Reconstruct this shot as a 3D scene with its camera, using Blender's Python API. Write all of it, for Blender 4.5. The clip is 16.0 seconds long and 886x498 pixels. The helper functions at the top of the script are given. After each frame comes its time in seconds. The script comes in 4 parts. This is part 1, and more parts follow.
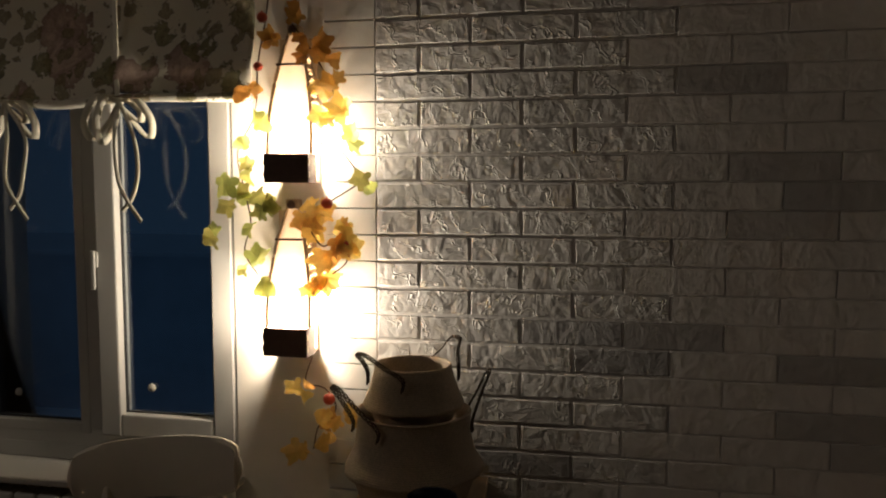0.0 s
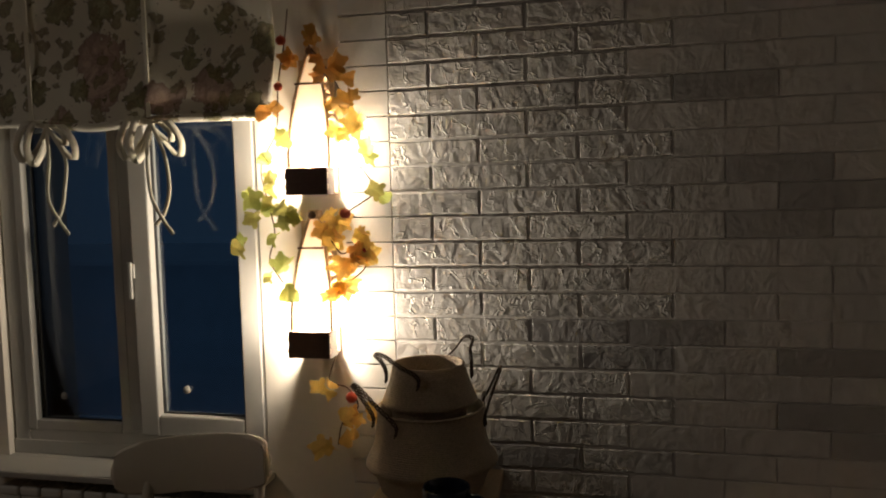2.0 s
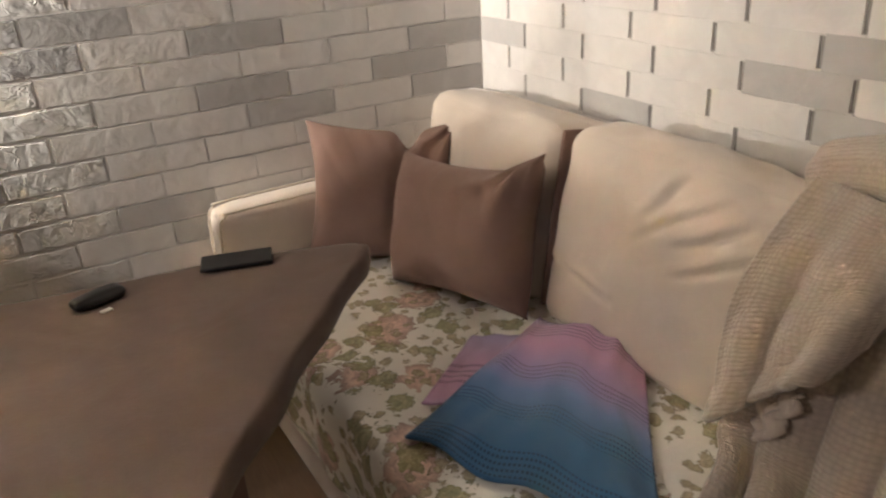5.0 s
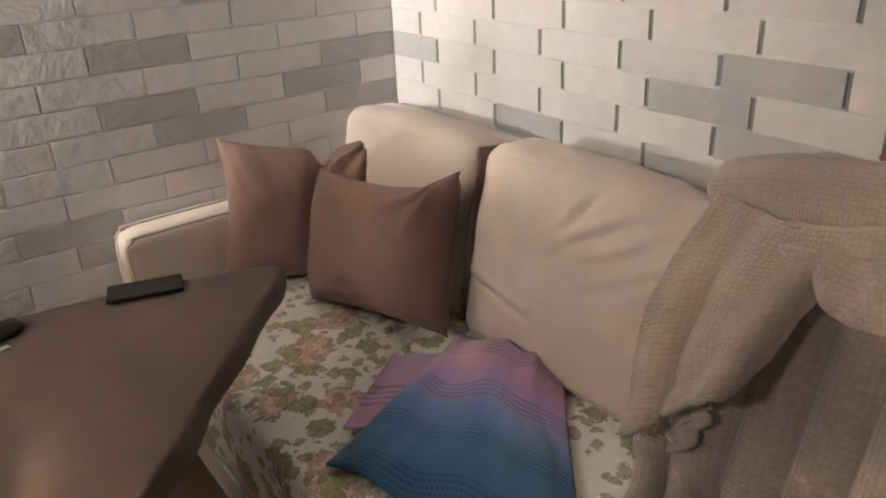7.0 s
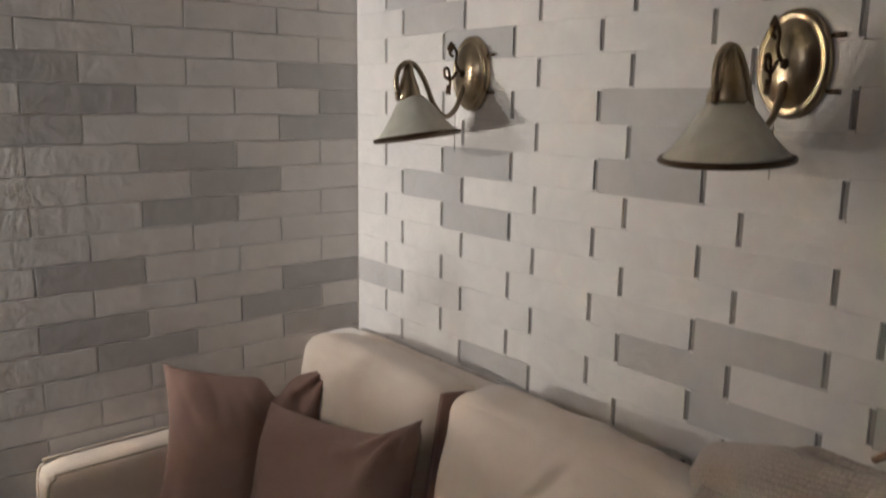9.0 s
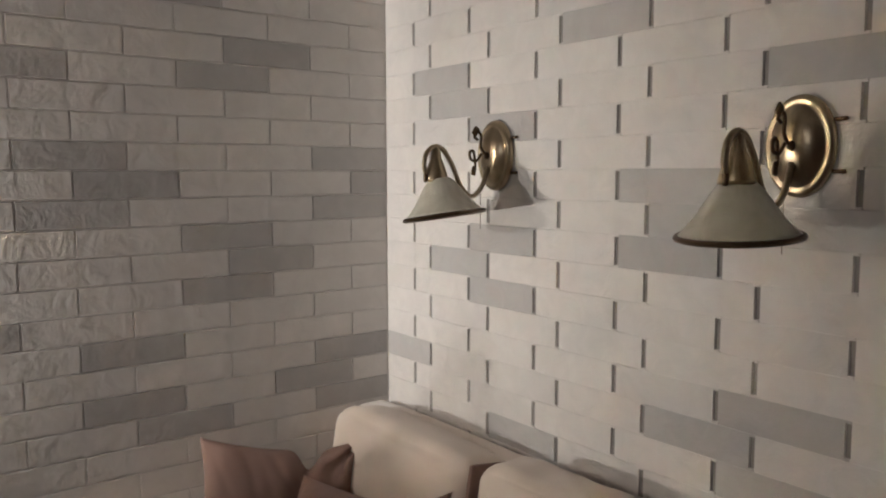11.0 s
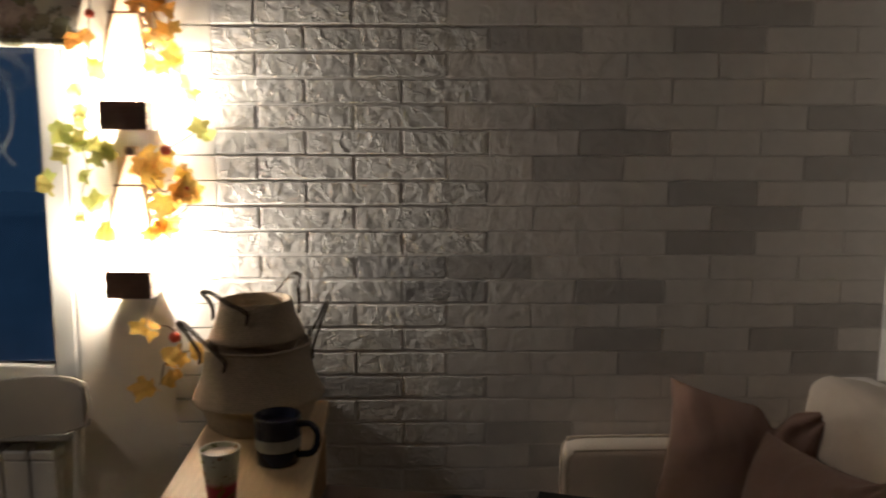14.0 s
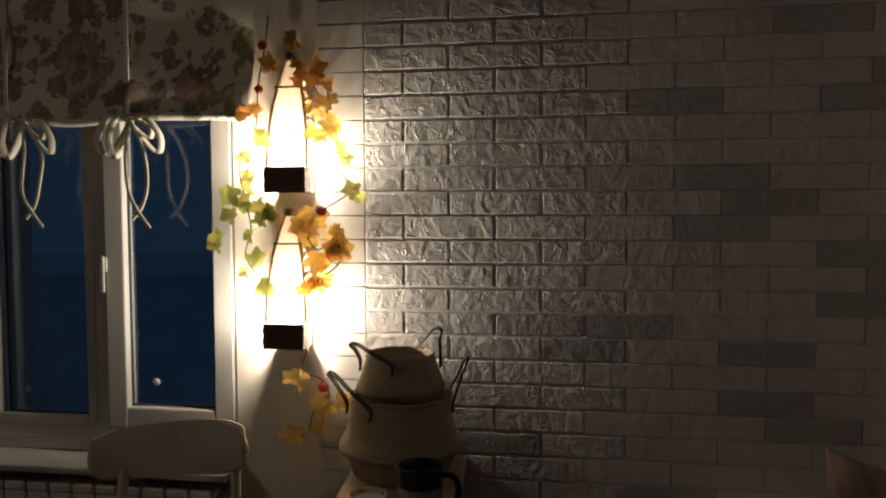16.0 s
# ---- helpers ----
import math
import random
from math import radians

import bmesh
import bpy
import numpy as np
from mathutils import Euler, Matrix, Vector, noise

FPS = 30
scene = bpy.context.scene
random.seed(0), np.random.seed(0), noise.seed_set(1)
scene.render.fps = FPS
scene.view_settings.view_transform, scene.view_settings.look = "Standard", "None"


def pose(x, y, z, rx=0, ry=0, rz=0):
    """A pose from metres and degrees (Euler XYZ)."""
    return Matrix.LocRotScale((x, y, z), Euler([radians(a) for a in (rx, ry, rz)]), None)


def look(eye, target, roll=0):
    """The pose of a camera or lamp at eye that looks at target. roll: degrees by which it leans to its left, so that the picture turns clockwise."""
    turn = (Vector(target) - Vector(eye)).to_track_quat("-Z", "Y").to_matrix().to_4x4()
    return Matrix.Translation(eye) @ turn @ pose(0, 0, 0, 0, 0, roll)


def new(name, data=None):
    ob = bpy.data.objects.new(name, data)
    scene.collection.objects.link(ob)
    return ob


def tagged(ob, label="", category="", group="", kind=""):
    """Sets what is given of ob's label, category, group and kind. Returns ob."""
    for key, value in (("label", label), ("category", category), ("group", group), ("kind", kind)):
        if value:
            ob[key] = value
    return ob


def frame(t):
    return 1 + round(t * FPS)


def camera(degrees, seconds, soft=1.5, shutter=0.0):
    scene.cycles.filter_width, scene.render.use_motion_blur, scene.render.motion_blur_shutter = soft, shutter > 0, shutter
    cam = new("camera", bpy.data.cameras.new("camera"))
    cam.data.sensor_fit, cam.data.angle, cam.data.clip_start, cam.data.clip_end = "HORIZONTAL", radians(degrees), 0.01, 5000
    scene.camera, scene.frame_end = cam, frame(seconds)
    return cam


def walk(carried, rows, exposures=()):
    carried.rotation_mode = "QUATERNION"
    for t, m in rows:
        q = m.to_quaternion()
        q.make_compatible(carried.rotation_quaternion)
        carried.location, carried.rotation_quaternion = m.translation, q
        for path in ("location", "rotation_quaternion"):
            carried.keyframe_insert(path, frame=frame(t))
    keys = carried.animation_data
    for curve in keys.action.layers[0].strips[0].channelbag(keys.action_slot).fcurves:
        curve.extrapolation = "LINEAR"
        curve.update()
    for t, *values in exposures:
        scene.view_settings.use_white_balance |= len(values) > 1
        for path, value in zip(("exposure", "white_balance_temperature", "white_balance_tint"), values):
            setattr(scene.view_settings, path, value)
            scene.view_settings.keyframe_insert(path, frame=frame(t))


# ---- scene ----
cam = camera(59.2, 16.0, 2.0, 0.5)

EXPOSURES = [(0,0.2,6600,10),(2.7,0.4,6600,10),(3.0,0.9,6550,10),(3.5,1.55,6350,10),(4.0,2.6,5950,10),(4.5,3.1,5950,10),(5.0,3.5,5850,10),(7.5,3.3,5550,10),(8.0,3.25,5500,10),(8.5,2.85,5450,10),(9.0,2.65,5450,10),(11.5,2.7,5650,10),(12.5,2.85,5800,10),(13.3,1.95,5850,10),(13.7,1.55,6000,10),(14.2,0.95,6150,10),(15,0.5,6250,10),(16,0.25,6400,10)]
PATH = [
    (0, (0.48, -0.094, 1.6), (0.093, 1.861, 1.442), -0.0),
    (0.5, (0.504, -0.116, 1.589), (0.07, 1.83, 1.426), -0.1),
    (1, (0.533, -0.129, 1.592), (0.058, 1.807, 1.438), -0.6),
    (1.5, (0.534, -0.172, 1.608), (0.07, 1.767, 1.456), -0.9),
    (2, (0.557, -0.199, 1.616), (0.091, 1.74, 1.465), -1.5),
    (2.5, (0.57, -0.206, 1.628), (0.147, 1.742, 1.47), -1.4),
    (3, (0.538, -0.184, 1.598), (0.378, 1.803, 1.446), -0.7),
    (3.5, (0.473, -0.181, 1.593), (0.71, 1.783, 1.3), -0.9),
    (4, (0.386, -0.157, 1.53), (1.025, 1.678, 1.055), -2.3),
    (4.5, (0.431, -0.171, 1.508), (1.211, 1.561, 0.882), -3.3),
    (5, (0.46, -0.176, 1.452), (1.351, 1.415, 0.631), -3.5),
    (7.3, (0.486, -0.166, 1.483), (1.559, 1.31, 0.666), -3.2),
    (7.5, (0.482, -0.165, 1.487), (1.57, 1.302, 0.672), -3.6),
    (8, (0.5, -0.139, 1.508), (1.653, 1.313, 0.757), -2.8),
    (8.5, (0.52, -0.096, 1.546), (1.738, 1.398, 1.011), -0.8),
    (9, (0.547, -0.06, 1.58), (1.784, 1.468, 1.212), 0.8),
    (9.2, (0.559, -0.077, 1.59), (1.785, 1.469, 1.261), 1.0),
    (11.3, (0.485, -0.127, 1.603), (1.678, 1.467, 1.413), -0.3),
    (11.5, (0.475, -0.14, 1.6), (1.658, 1.459, 1.392), -0.3),
    (12, (0.448, -0.166, 1.597), (1.524, 1.502, 1.353), -0.8),
    (12.5, (0.437, -0.162, 1.582), (1.313, 1.619, 1.335), -0.8),
    (13, (0.46, -0.178, 1.565), (1.056, 1.714, 1.311), 0.5),
    (13.5, (0.51, -0.25, 1.583), (0.786, 1.71, 1.3), 0.3),
    (14, (0.517, -0.295, 1.581), (0.537, 1.686, 1.308), 0.1),
    (14.5, (0.478, -0.324, 1.577), (0.297, 1.654, 1.337), 0.1),
    (15, (0.463, -0.356, 1.55), (0.19, 1.617, 1.371), 0.1),
    (15.5, (0.464, -0.358, 1.54), (0.184, 1.619, 1.416), 0.1),
    (16, (0.481, -0.359, 1.57), (0.18, 1.615, 1.46), -0.2),
]
walk(cam, [(t, look(eye, target, roll)) for t, eye, target, roll in PATH], EXPOSURES)

# ---- world and light ----
world = bpy.data.worlds.new("dusk")
scene.world = world
world.use_nodes = True
world.node_tree.nodes["Background"].inputs[0].default_value = (0.022, 0.049, 0.092, 1)
world.node_tree.nodes["Background"].inputs[1].default_value = 0.32


def point_light(name, place, watts, colour, radius):
    data = bpy.data.lights.new(name, "POINT")
    data.energy, data.color, data.shadow_soft_size = watts, colour, radius
    ob = new(name, data)
    ob.location = place
    return ob


WARM = (1.0, 0.86, 0.68)
point_light("bulb_upper", (-0.345, 1.945, 1.712), 12.0, WARM, 0.026)
point_light("bulb_lower", (-0.356, 1.945, 1.237), 18.0, WARM, 0.026)
# added fill light, high to the left, with no fixture of its own
room = bpy.data.lights.new("fill_light", "AREA")
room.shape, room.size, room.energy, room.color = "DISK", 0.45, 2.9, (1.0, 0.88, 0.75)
room_ob = new("fill_light", room)
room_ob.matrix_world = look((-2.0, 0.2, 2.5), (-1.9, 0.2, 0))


# ---- materials ----
def mat(name, base=(0.8, 0.8, 0.8), rough=0.6, metal=0.0):
    m = bpy.data.materials.new(name)
    m.use_nodes = True
    b = m.node_tree.nodes["Principled BSDF"]
    b.inputs["Base Color"].default_value = (*base, 1)
    b.inputs["Roughness"].default_value = rough
    b.inputs["Metallic"].default_value = metal
    return m, m.node_tree, b


def node(nt, kind, **values):
    n = nt.nodes.new(kind)
    for key, value in values.items():
        n.inputs[key.replace("_", " ")].default_value = value
    return n


def coords(nt, kind="Object", scale=(1, 1, 1)):
    c = nt.nodes.new("ShaderNodeTexCoord")
    mp = nt.nodes.new("ShaderNodeMapping")
    mp.inputs["Scale"].default_value = scale
    nt.links.new(c.outputs[kind], mp.inputs["Vector"])
    return mp.outputs[0]


def ramp(nt, fac, stops):
    r = nt.nodes.new("ShaderNodeValToRGB")
    e = r.color_ramp.elements
    while len(e) < len(stops):
        e.new(0.5)
    for el, (p, c) in zip(e, stops):
        el.position, el.color = p, (*c, 1) if len(c) == 3 else c
    nt.links.new(fac, r.inputs[0])
    return r.outputs[0]


def mix(nt, fac, a, b, blend="MIX"):
    m = nt.nodes.new("ShaderNodeMix")
    m.data_type, m.blend_type = "RGBA", blend
    for sock, v in ((m.inputs[0], fac), (m.inputs[6], a), (m.inputs[7], b)):
        if isinstance(v, (int, float)):
            sock.default_value = v
        elif isinstance(v, tuple):
            sock.default_value = (*v, 1)
        else:
            nt.links.new(v, sock)
    return m.outputs[2]


def bump(nt, b, height, strength=0.3, distance=0.01, after=None):
    n = nt.nodes.new("ShaderNodeBump")
    n.inputs["Strength"].default_value, n.inputs["Distance"].default_value = strength, distance
    nt.links.new(height, n.inputs["Height"])
    if after is not None:
        nt.links.new(after, n.inputs["Normal"])
    nt.links.new(n.outputs[0], b.inputs["Normal"])
    return n.outputs[0]


def noise_tex(nt, vec, scale, detail=4, rough=0.55, distort=0.0):
    n = node(nt, "ShaderNodeTexNoise", Scale=scale, Detail=detail, Roughness=rough, Distortion=distort)
    nt.links.new(vec, n.inputs["Vector"])
    return n.outputs[0]


def math_node(nt, op, a, b=0.0):
    n = nt.nodes.new("ShaderNodeMath")
    n.operation = op
    for i, v in enumerate((a, b)):
        if isinstance(v, (int, float)):
            n.inputs[i].default_value = v
        else:
            nt.links.new(v, n.inputs[i])
    return n.outputs[0]


def plain(name, base, rough=0.6, metal=0.0, grain=40.0, vary=0.15, relief=0.15):
    """A surface of one colour with soft stains, grain and fine relief."""
    m, nt, b = mat(name, base, rough, metal)
    v = coords(nt)
    big, fine = noise_tex(nt, v, grain * 0.12, 3), noise_tex(nt, v, grain, 6, 0.65)
    lo, hi = tuple(c * (1 - vary) for c in base), tuple(min(1, c * (1 + vary)) for c in base)
    c1 = ramp(nt, big, [(0.3, lo), (0.7, hi)])
    nt.links.new(mix(nt, 0.25, c1, ramp(nt, fine, [(0.35, lo), (0.65, hi)])), b.inputs["Base Color"])
    bump(nt, b, fine, relief, 0.004)
    return m


def brick_mat(name, base, rough, relief, creases, vary):
    m, nt, b = mat(name, base, rough)
    info = nt.nodes.new("ShaderNodeObjectInfo")
    c = nt.nodes.new("ShaderNodeTexCoord")
    shift = nt.nodes.new("ShaderNodeVectorMath")
    shift.operation = "MULTIPLY_ADD"
    nt.links.new(info.outputs["Random"], shift.inputs[0])
    shift.inputs[1].default_value = (37.0, 11.0, 23.0)
    nt.links.new(c.outputs["Object"], shift.inputs[2])
    v = shift.outputs[0]
    tone = math_node(nt, "MULTIPLY_ADD", info.outputs["Random"], vary)
    tone.node.inputs[2].default_value = 1 - vary / 2
    fine, big = noise_tex(nt, v, 90, 6, 0.6), noise_tex(nt, v, 14, 5, 0.6, 0.8)
    col = mix(nt, 1.0, ramp(nt, big, [(0.3, tuple(x * 0.9 for x in base)), (0.7, base)]), tone, "MULTIPLY")
    nt.links.new(col, b.inputs["Base Color"])
    n1 = bump(nt, b, fine, relief * 0.6, 0.003)
    n2 = bump(nt, b, big, relief, 0.012, n1)
    if creases:
        wave = node(nt, "ShaderNodeTexWave", Scale=7.0, Distortion=10.0, Detail=3.0, Detail_Scale=1.6)
        wave.bands_direction = "DIAGONAL"
        nt.links.new(v, wave.inputs["Vector"])
        ridge = ramp(nt, wave.outputs["Fac"], [(0.0, (0, 0, 0)), (0.9, (0.05, 0.05, 0.05)), (0.96, (1, 1, 1)), (1.0, (0.2, 0.2, 0.2))])
        n3 = bump(nt, b, ridge, creases, 0.006, n2)
        vor = node(nt, "ShaderNodeTexVoronoi", Scale=22.0)
        vor.feature = "DISTANCE_TO_EDGE"
        nt.links.new(v, vor.inputs["Vector"])
        bump(nt, b, vor.outputs["Distance"], creases * 0.5, 0.01, n3)
    return m


def floral_mat(name, ground, size, dark=1.0, wrinkle=0.3, rose=0.62):
    """Cream cotton printed with dusty roses and olive leaves."""
    m, nt, b = mat(name, ground, 0.85)
    v = coords(nt)
    wob = noise_tex(nt, v, size * 2.2, 3)
    add = nt.nodes.new("ShaderNodeVectorMath")
    add.operation = "MULTIPLY_ADD"
    nt.links.new(wob, add.inputs[0])
    add.inputs[1].default_value = (0.7 / size,) * 3
    nt.links.new(v, add.inputs[2])
    layers = (
        (size * 0.62, 0.46, [(0.0, (0.20, 0.11, 0.08)), (0.45, (0.44, 0.29, 0.24)), (1.0, (0.74, 0.58, 0.48))], 0.0, rose),
        (size * 1.15, 0.42, [(0.0, (0.09, 0.09, 0.035)), (0.5, (0.24, 0.23, 0.10)), (1.0, (0.44, 0.41, 0.22))], 3.1, 0.66),
        (size * 2.3, 0.40, [(0.0, (0.17, 0.12, 0.08)), (0.6, (0.33, 0.29, 0.17)), (1.0, (0.56, 0.47, 0.34))], 7.7, 0.64),
    )
    prev = None
    for scale, cut, stops, off, share in layers:
        mp = nt.nodes.new("ShaderNodeMapping")
        mp.inputs["Location"].default_value = (off, off * 1.7, off * 0.6)
        nt.links.new(add.outputs[0], mp.inputs["Vector"])
        vor = node(nt, "ShaderNodeTexVoronoi", Scale=scale, Randomness=0.9)
        nt.links.new(mp.outputs[0], vor.inputs["Vector"])
        petal = noise_tex(nt, mp.outputs[0], scale * 3.0, 4, 0.68, 1.6)
        d = math_node(nt, "ADD", vor.outputs["Distance"], math_node(nt, "MULTIPLY", math_node(nt, "SUBTRACT", petal, 0.5), 0.55))
        inside = math_node(nt, "LESS_THAN", d, cut)
        sep = nt.nodes.new("ShaderNodeSeparateColor")
        nt.links.new(vor.outputs["Color"], sep.inputs[0])
        chosen = math_node(nt, "LESS_THAN", sep.outputs[0], share)
        fac = math_node(nt, "MULTIPLY", math_node(nt, "MULTIPLY", inside, chosen), 0.85)
        tint = ramp(nt, petal, [(0.3 + 0.4 * p, tuple(x * dark for x in c)) for p, c in stops])
        # darker outline where the motif ends
        rim = ramp(nt, math_node(nt, "SUBTRACT", cut, d), [(0.0, (0.45, 0.42, 0.38)), (0.09, (1, 1, 1))])
        prev = mix(nt, fac, ground if prev is None else prev, mix(nt, 0.8, tint, rim, "MULTIPLY"))
    nt.links.new(prev, b.inputs["Base Color"])
    weave = noise_tex(nt, v, 500, 2)
    n1 = bump(nt, b, weave, 0.1, 0.001)
    bump(nt, b, noise_tex(nt, v, 9, 4), wrinkle, 0.02, n1)
    b.inputs["Sheen Weight"].default_value = 0.15
    return m


def fabric(name, base, weave=420.0, relief=0.25, vary=0.14, sheen=0.3):
    m, nt, b = mat(name, base, 0.9)
    v = coords(nt)
    w, big = noise_tex(nt, v, weave, 3, 0.7), noise_tex(nt, v, 6, 4)
    lo, hi = tuple(c * (1 - vary) for c in base), tuple(min(1, c * (1 + vary)) for c in base)
    nt.links.new(mix(nt, 0.35, ramp(nt, big, [(0.3, lo), (0.7, hi)]), ramp(nt, w, [(0.3, lo), (0.7, hi)])), b.inputs["Base Color"])
    n1 = bump(nt, b, w, relief, 0.0015)
    bump(nt, b, noise_tex(nt, v, 16, 3, 0.5, 0.4), 0.22, 0.01, n1)
    b.inputs["Sheen Weight"].default_value = sheen
    return m


def knit_mat(name, base, cell):
    """Chunky knit of small lozenge stitches, on the sheet's own UV in metres."""
    m, nt, b = mat(name, base, 0.95)
    v = coords(nt, "UV")
    vor = node(nt, "ShaderNodeTexVoronoi", Scale=1.0 / cell, Randomness=0.35)
    nt.links.new(v, vor.inputs["Vector"])
    fine = noise_tex(nt, v, 900, 3, 0.7)
    # shade between stitches is put into the colour: the gaps run darker
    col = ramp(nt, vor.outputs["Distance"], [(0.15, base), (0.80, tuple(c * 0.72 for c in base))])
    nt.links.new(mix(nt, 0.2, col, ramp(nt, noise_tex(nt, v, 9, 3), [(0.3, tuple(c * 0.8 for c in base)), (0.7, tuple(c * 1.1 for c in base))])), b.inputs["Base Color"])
    inv = math_node(nt, "SUBTRACT", 1.0, vor.outputs["Distance"])
    n1 = bump(nt, b, inv, 0.55, 0.006)
    bump(nt, b, fine, 0.4, 0.002, n1)
    b.inputs["Sheen Weight"].default_value = 0.5
    return m


def wicker_mat(name, base):
    m, nt, b = mat(name, base, 0.75)
    v = coords(nt)
    wave = node(nt, "ShaderNodeTexWave", Scale=62.0, Distortion=4.0, Detail=2.0, Detail_Scale=6.0)
    wave.bands_direction = "Z"
    nt.links.new(v, wave.inputs["Vector"])
    fine = noise_tex(nt, v, 130, 5, 0.7)
    # groove shade goes into the colour too, half as bright between strands
    nt.links.new(mix(nt, 0.5, ramp(nt, wave.outputs["Fac"], [(0.0, tuple(c * 0.5 for c in base)), (0.6, base)]), ramp(nt, fine, [(0.3, tuple(c * 0.6 for c in base)), (0.7, tuple(min(1, c * 1.2) for c in base))])), b.inputs["Base Color"])
    n1 = bump(nt, b, wave.outputs["Fac"], 0.75, 0.005)
    bump(nt, b, fine, 0.6, 0.004, n1)
    return m


def wood_mat(name, base, rough=0.4):
    m, nt, b = mat(name, base, rough)
    v = coords(nt, "Object", (9, 1.2, 9))
    ring = noise_tex(nt, v, 5, 5, 0.6, 1.5)
    nt.links.new(ramp(nt, ring, [(0.3, tuple(c * 0.78 for c in base)), (0.7, base)]), b.inputs["Base Color"])
    bump(nt, b, ring, 0.08, 0.003)
    return m


M = {}
M["brick_rough"] = brick_mat("glossy_rough_brick", (0.66, 0.64, 0.62), 0.47, 0.6, 0.55, 0.08)
M["brick_grey_rough"] = brick_mat("glossy_grey_brick", (0.46, 0.45, 0.45), 0.38, 0.7, 0.4, 0.10)
M["brick_white"] = brick_mat("matt_white_brick", (0.72, 0.69, 0.665), 0.55, 0.28, 0.0, 0.07)
M["brick_grey"] = brick_mat("matt_grey_brick", (0.49, 0.475, 0.465), 0.55, 0.28, 0.0, 0.10)
M["brick_smooth"] = brick_mat("smooth_white_brick", (0.78, 0.75, 0.70), 0.5, 0.10, 0.0, 0.04)
M["joint"] = plain("pale_grout", (0.70, 0.68, 0.66), 0.8, 0, 60, 0.1)
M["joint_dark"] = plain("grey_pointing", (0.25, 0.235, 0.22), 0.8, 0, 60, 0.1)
M["joint_white"] = plain("white_grout", (0.74, 0.71, 0.68), 0.8, 0, 60, 0.06)
M["plaster"] = plain("cream_plaster", (0.76, 0.71, 0.63), 0.75, 0, 25, 0.05, 0.08)
M["unseen_paint"] = plain("unseen_wall_paint", (0.34, 0.32, 0.30), 0.8, 0, 20, 0.06, 0.06)
M["ceiling"] = plain("white_ceiling_paint", (0.66, 0.65, 0.64), 0.85, 0, 30, 0.04, 0.05)
M["floor"] = wood_mat("brown_laminate", (0.28, 0.18, 0.11), 0.45)
M["upvc"] = plain("white_upvc", (0.46, 0.45, 0.42), 0.6, 0, 15, 0.03, 0.02)
M["gasket"] = plain("black_rubber", (0.02, 0.02, 0.022), 0.6)
M["blind"] = floral_mat("floral_blind_cotton", (0.80, 0.77, 0.67), 8.0, 1.0, 0.25, 0.25)
M["seat_print"] = floral_mat("floral_seat_cotton", (0.94, 0.91, 0.84), 11.5, 1.55, 0.6, 0.62)
M["ribbon"] = plain("ivory_satin", (0.78, 0.74, 0.62), 0.35, 0, 60, 0.06)
M["beige"] = fabric("beige_upholstery", (0.66, 0.565, 0.48), 380, 0.25, 0.08)
M["piping"] = fabric("pale_piping", (0.54, 0.46, 0.37), 380, 0.2, 0.08)
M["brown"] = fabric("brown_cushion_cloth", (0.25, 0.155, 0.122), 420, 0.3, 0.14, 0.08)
M["tablecloth"] = fabric("brown_tablecloth", (0.118, 0.074, 0.054), 300, 0.35, 0.22, 0.1)
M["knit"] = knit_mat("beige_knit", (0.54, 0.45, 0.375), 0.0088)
M["wicker"] = wicker_mat("seagrass", (0.60, 0.48, 0.35))
M["rope"] = wicker_mat("dark_seagrass_rope", (0.10, 0.065, 0.04))
M["pale_wood"] = wood_mat("pale_birch", (0.62, 0.45, 0.27), 0.4)
M["chair_paint"] = plain("white_chair_paint", (0.66, 0.62, 0.54), 0.4, 0, 20, 0.05, 0.05)
M["dark_box"] = wood_mat("brown_plywood", (0.16, 0.09, 0.06), 0.5)
M["ply"] = wood_mat("light_plywood", (0.58, 0.42, 0.27), 0.5)
M["brass"] = plain("antique_brass", (0.36, 0.295, 0.20), 0.30, 1.0, 50, 0.35, 0.1)
M["bronze"] = plain("dark_bronze", (0.13, 0.09, 0.055), 0.38, 1.0, 50, 0.3, 0.1)
M["navy"] = plain("navy_glaze", (0.012, 0.016, 0.032), 0.18, 0, 40, 0.3, 0.05)
M["grey_band"] = plain("grey_stoneware", (0.42, 0.40, 0.37), 0.5, 0, 80, 0.2, 0.3)
M["paper"] = plain("white_cup_paper", (0.74, 0.70, 0.62), 0.55, 0, 40, 0.05, 0.05)
M["coffee"] = plain("milky_drink", (0.60, 0.55, 0.48), 0.25)
M["radiator"] = plain("white_radiator_enamel", (0.70, 0.68, 0.64), 0.35, 0, 20, 0.04, 0.03)
M["black"] = plain("black_gloss", (0.012, 0.011, 0.011), 0.5)
M["stem"] = plain("brown_stem", (0.10, 0.055, 0.03), 0.7)
M["house"] = plain("grey_render", (0.62, 0.66, 0.70), 0.9, 0, 3, 0.2)
M["ledge"] = plain("pale_roof_ledge", (0.75, 0.78, 0.80), 0.7, 0, 5, 0.1)
M["berry"] = plain("red_berry", (0.55, 0.07, 0.03), 0.35, 0, 50, 0.2)


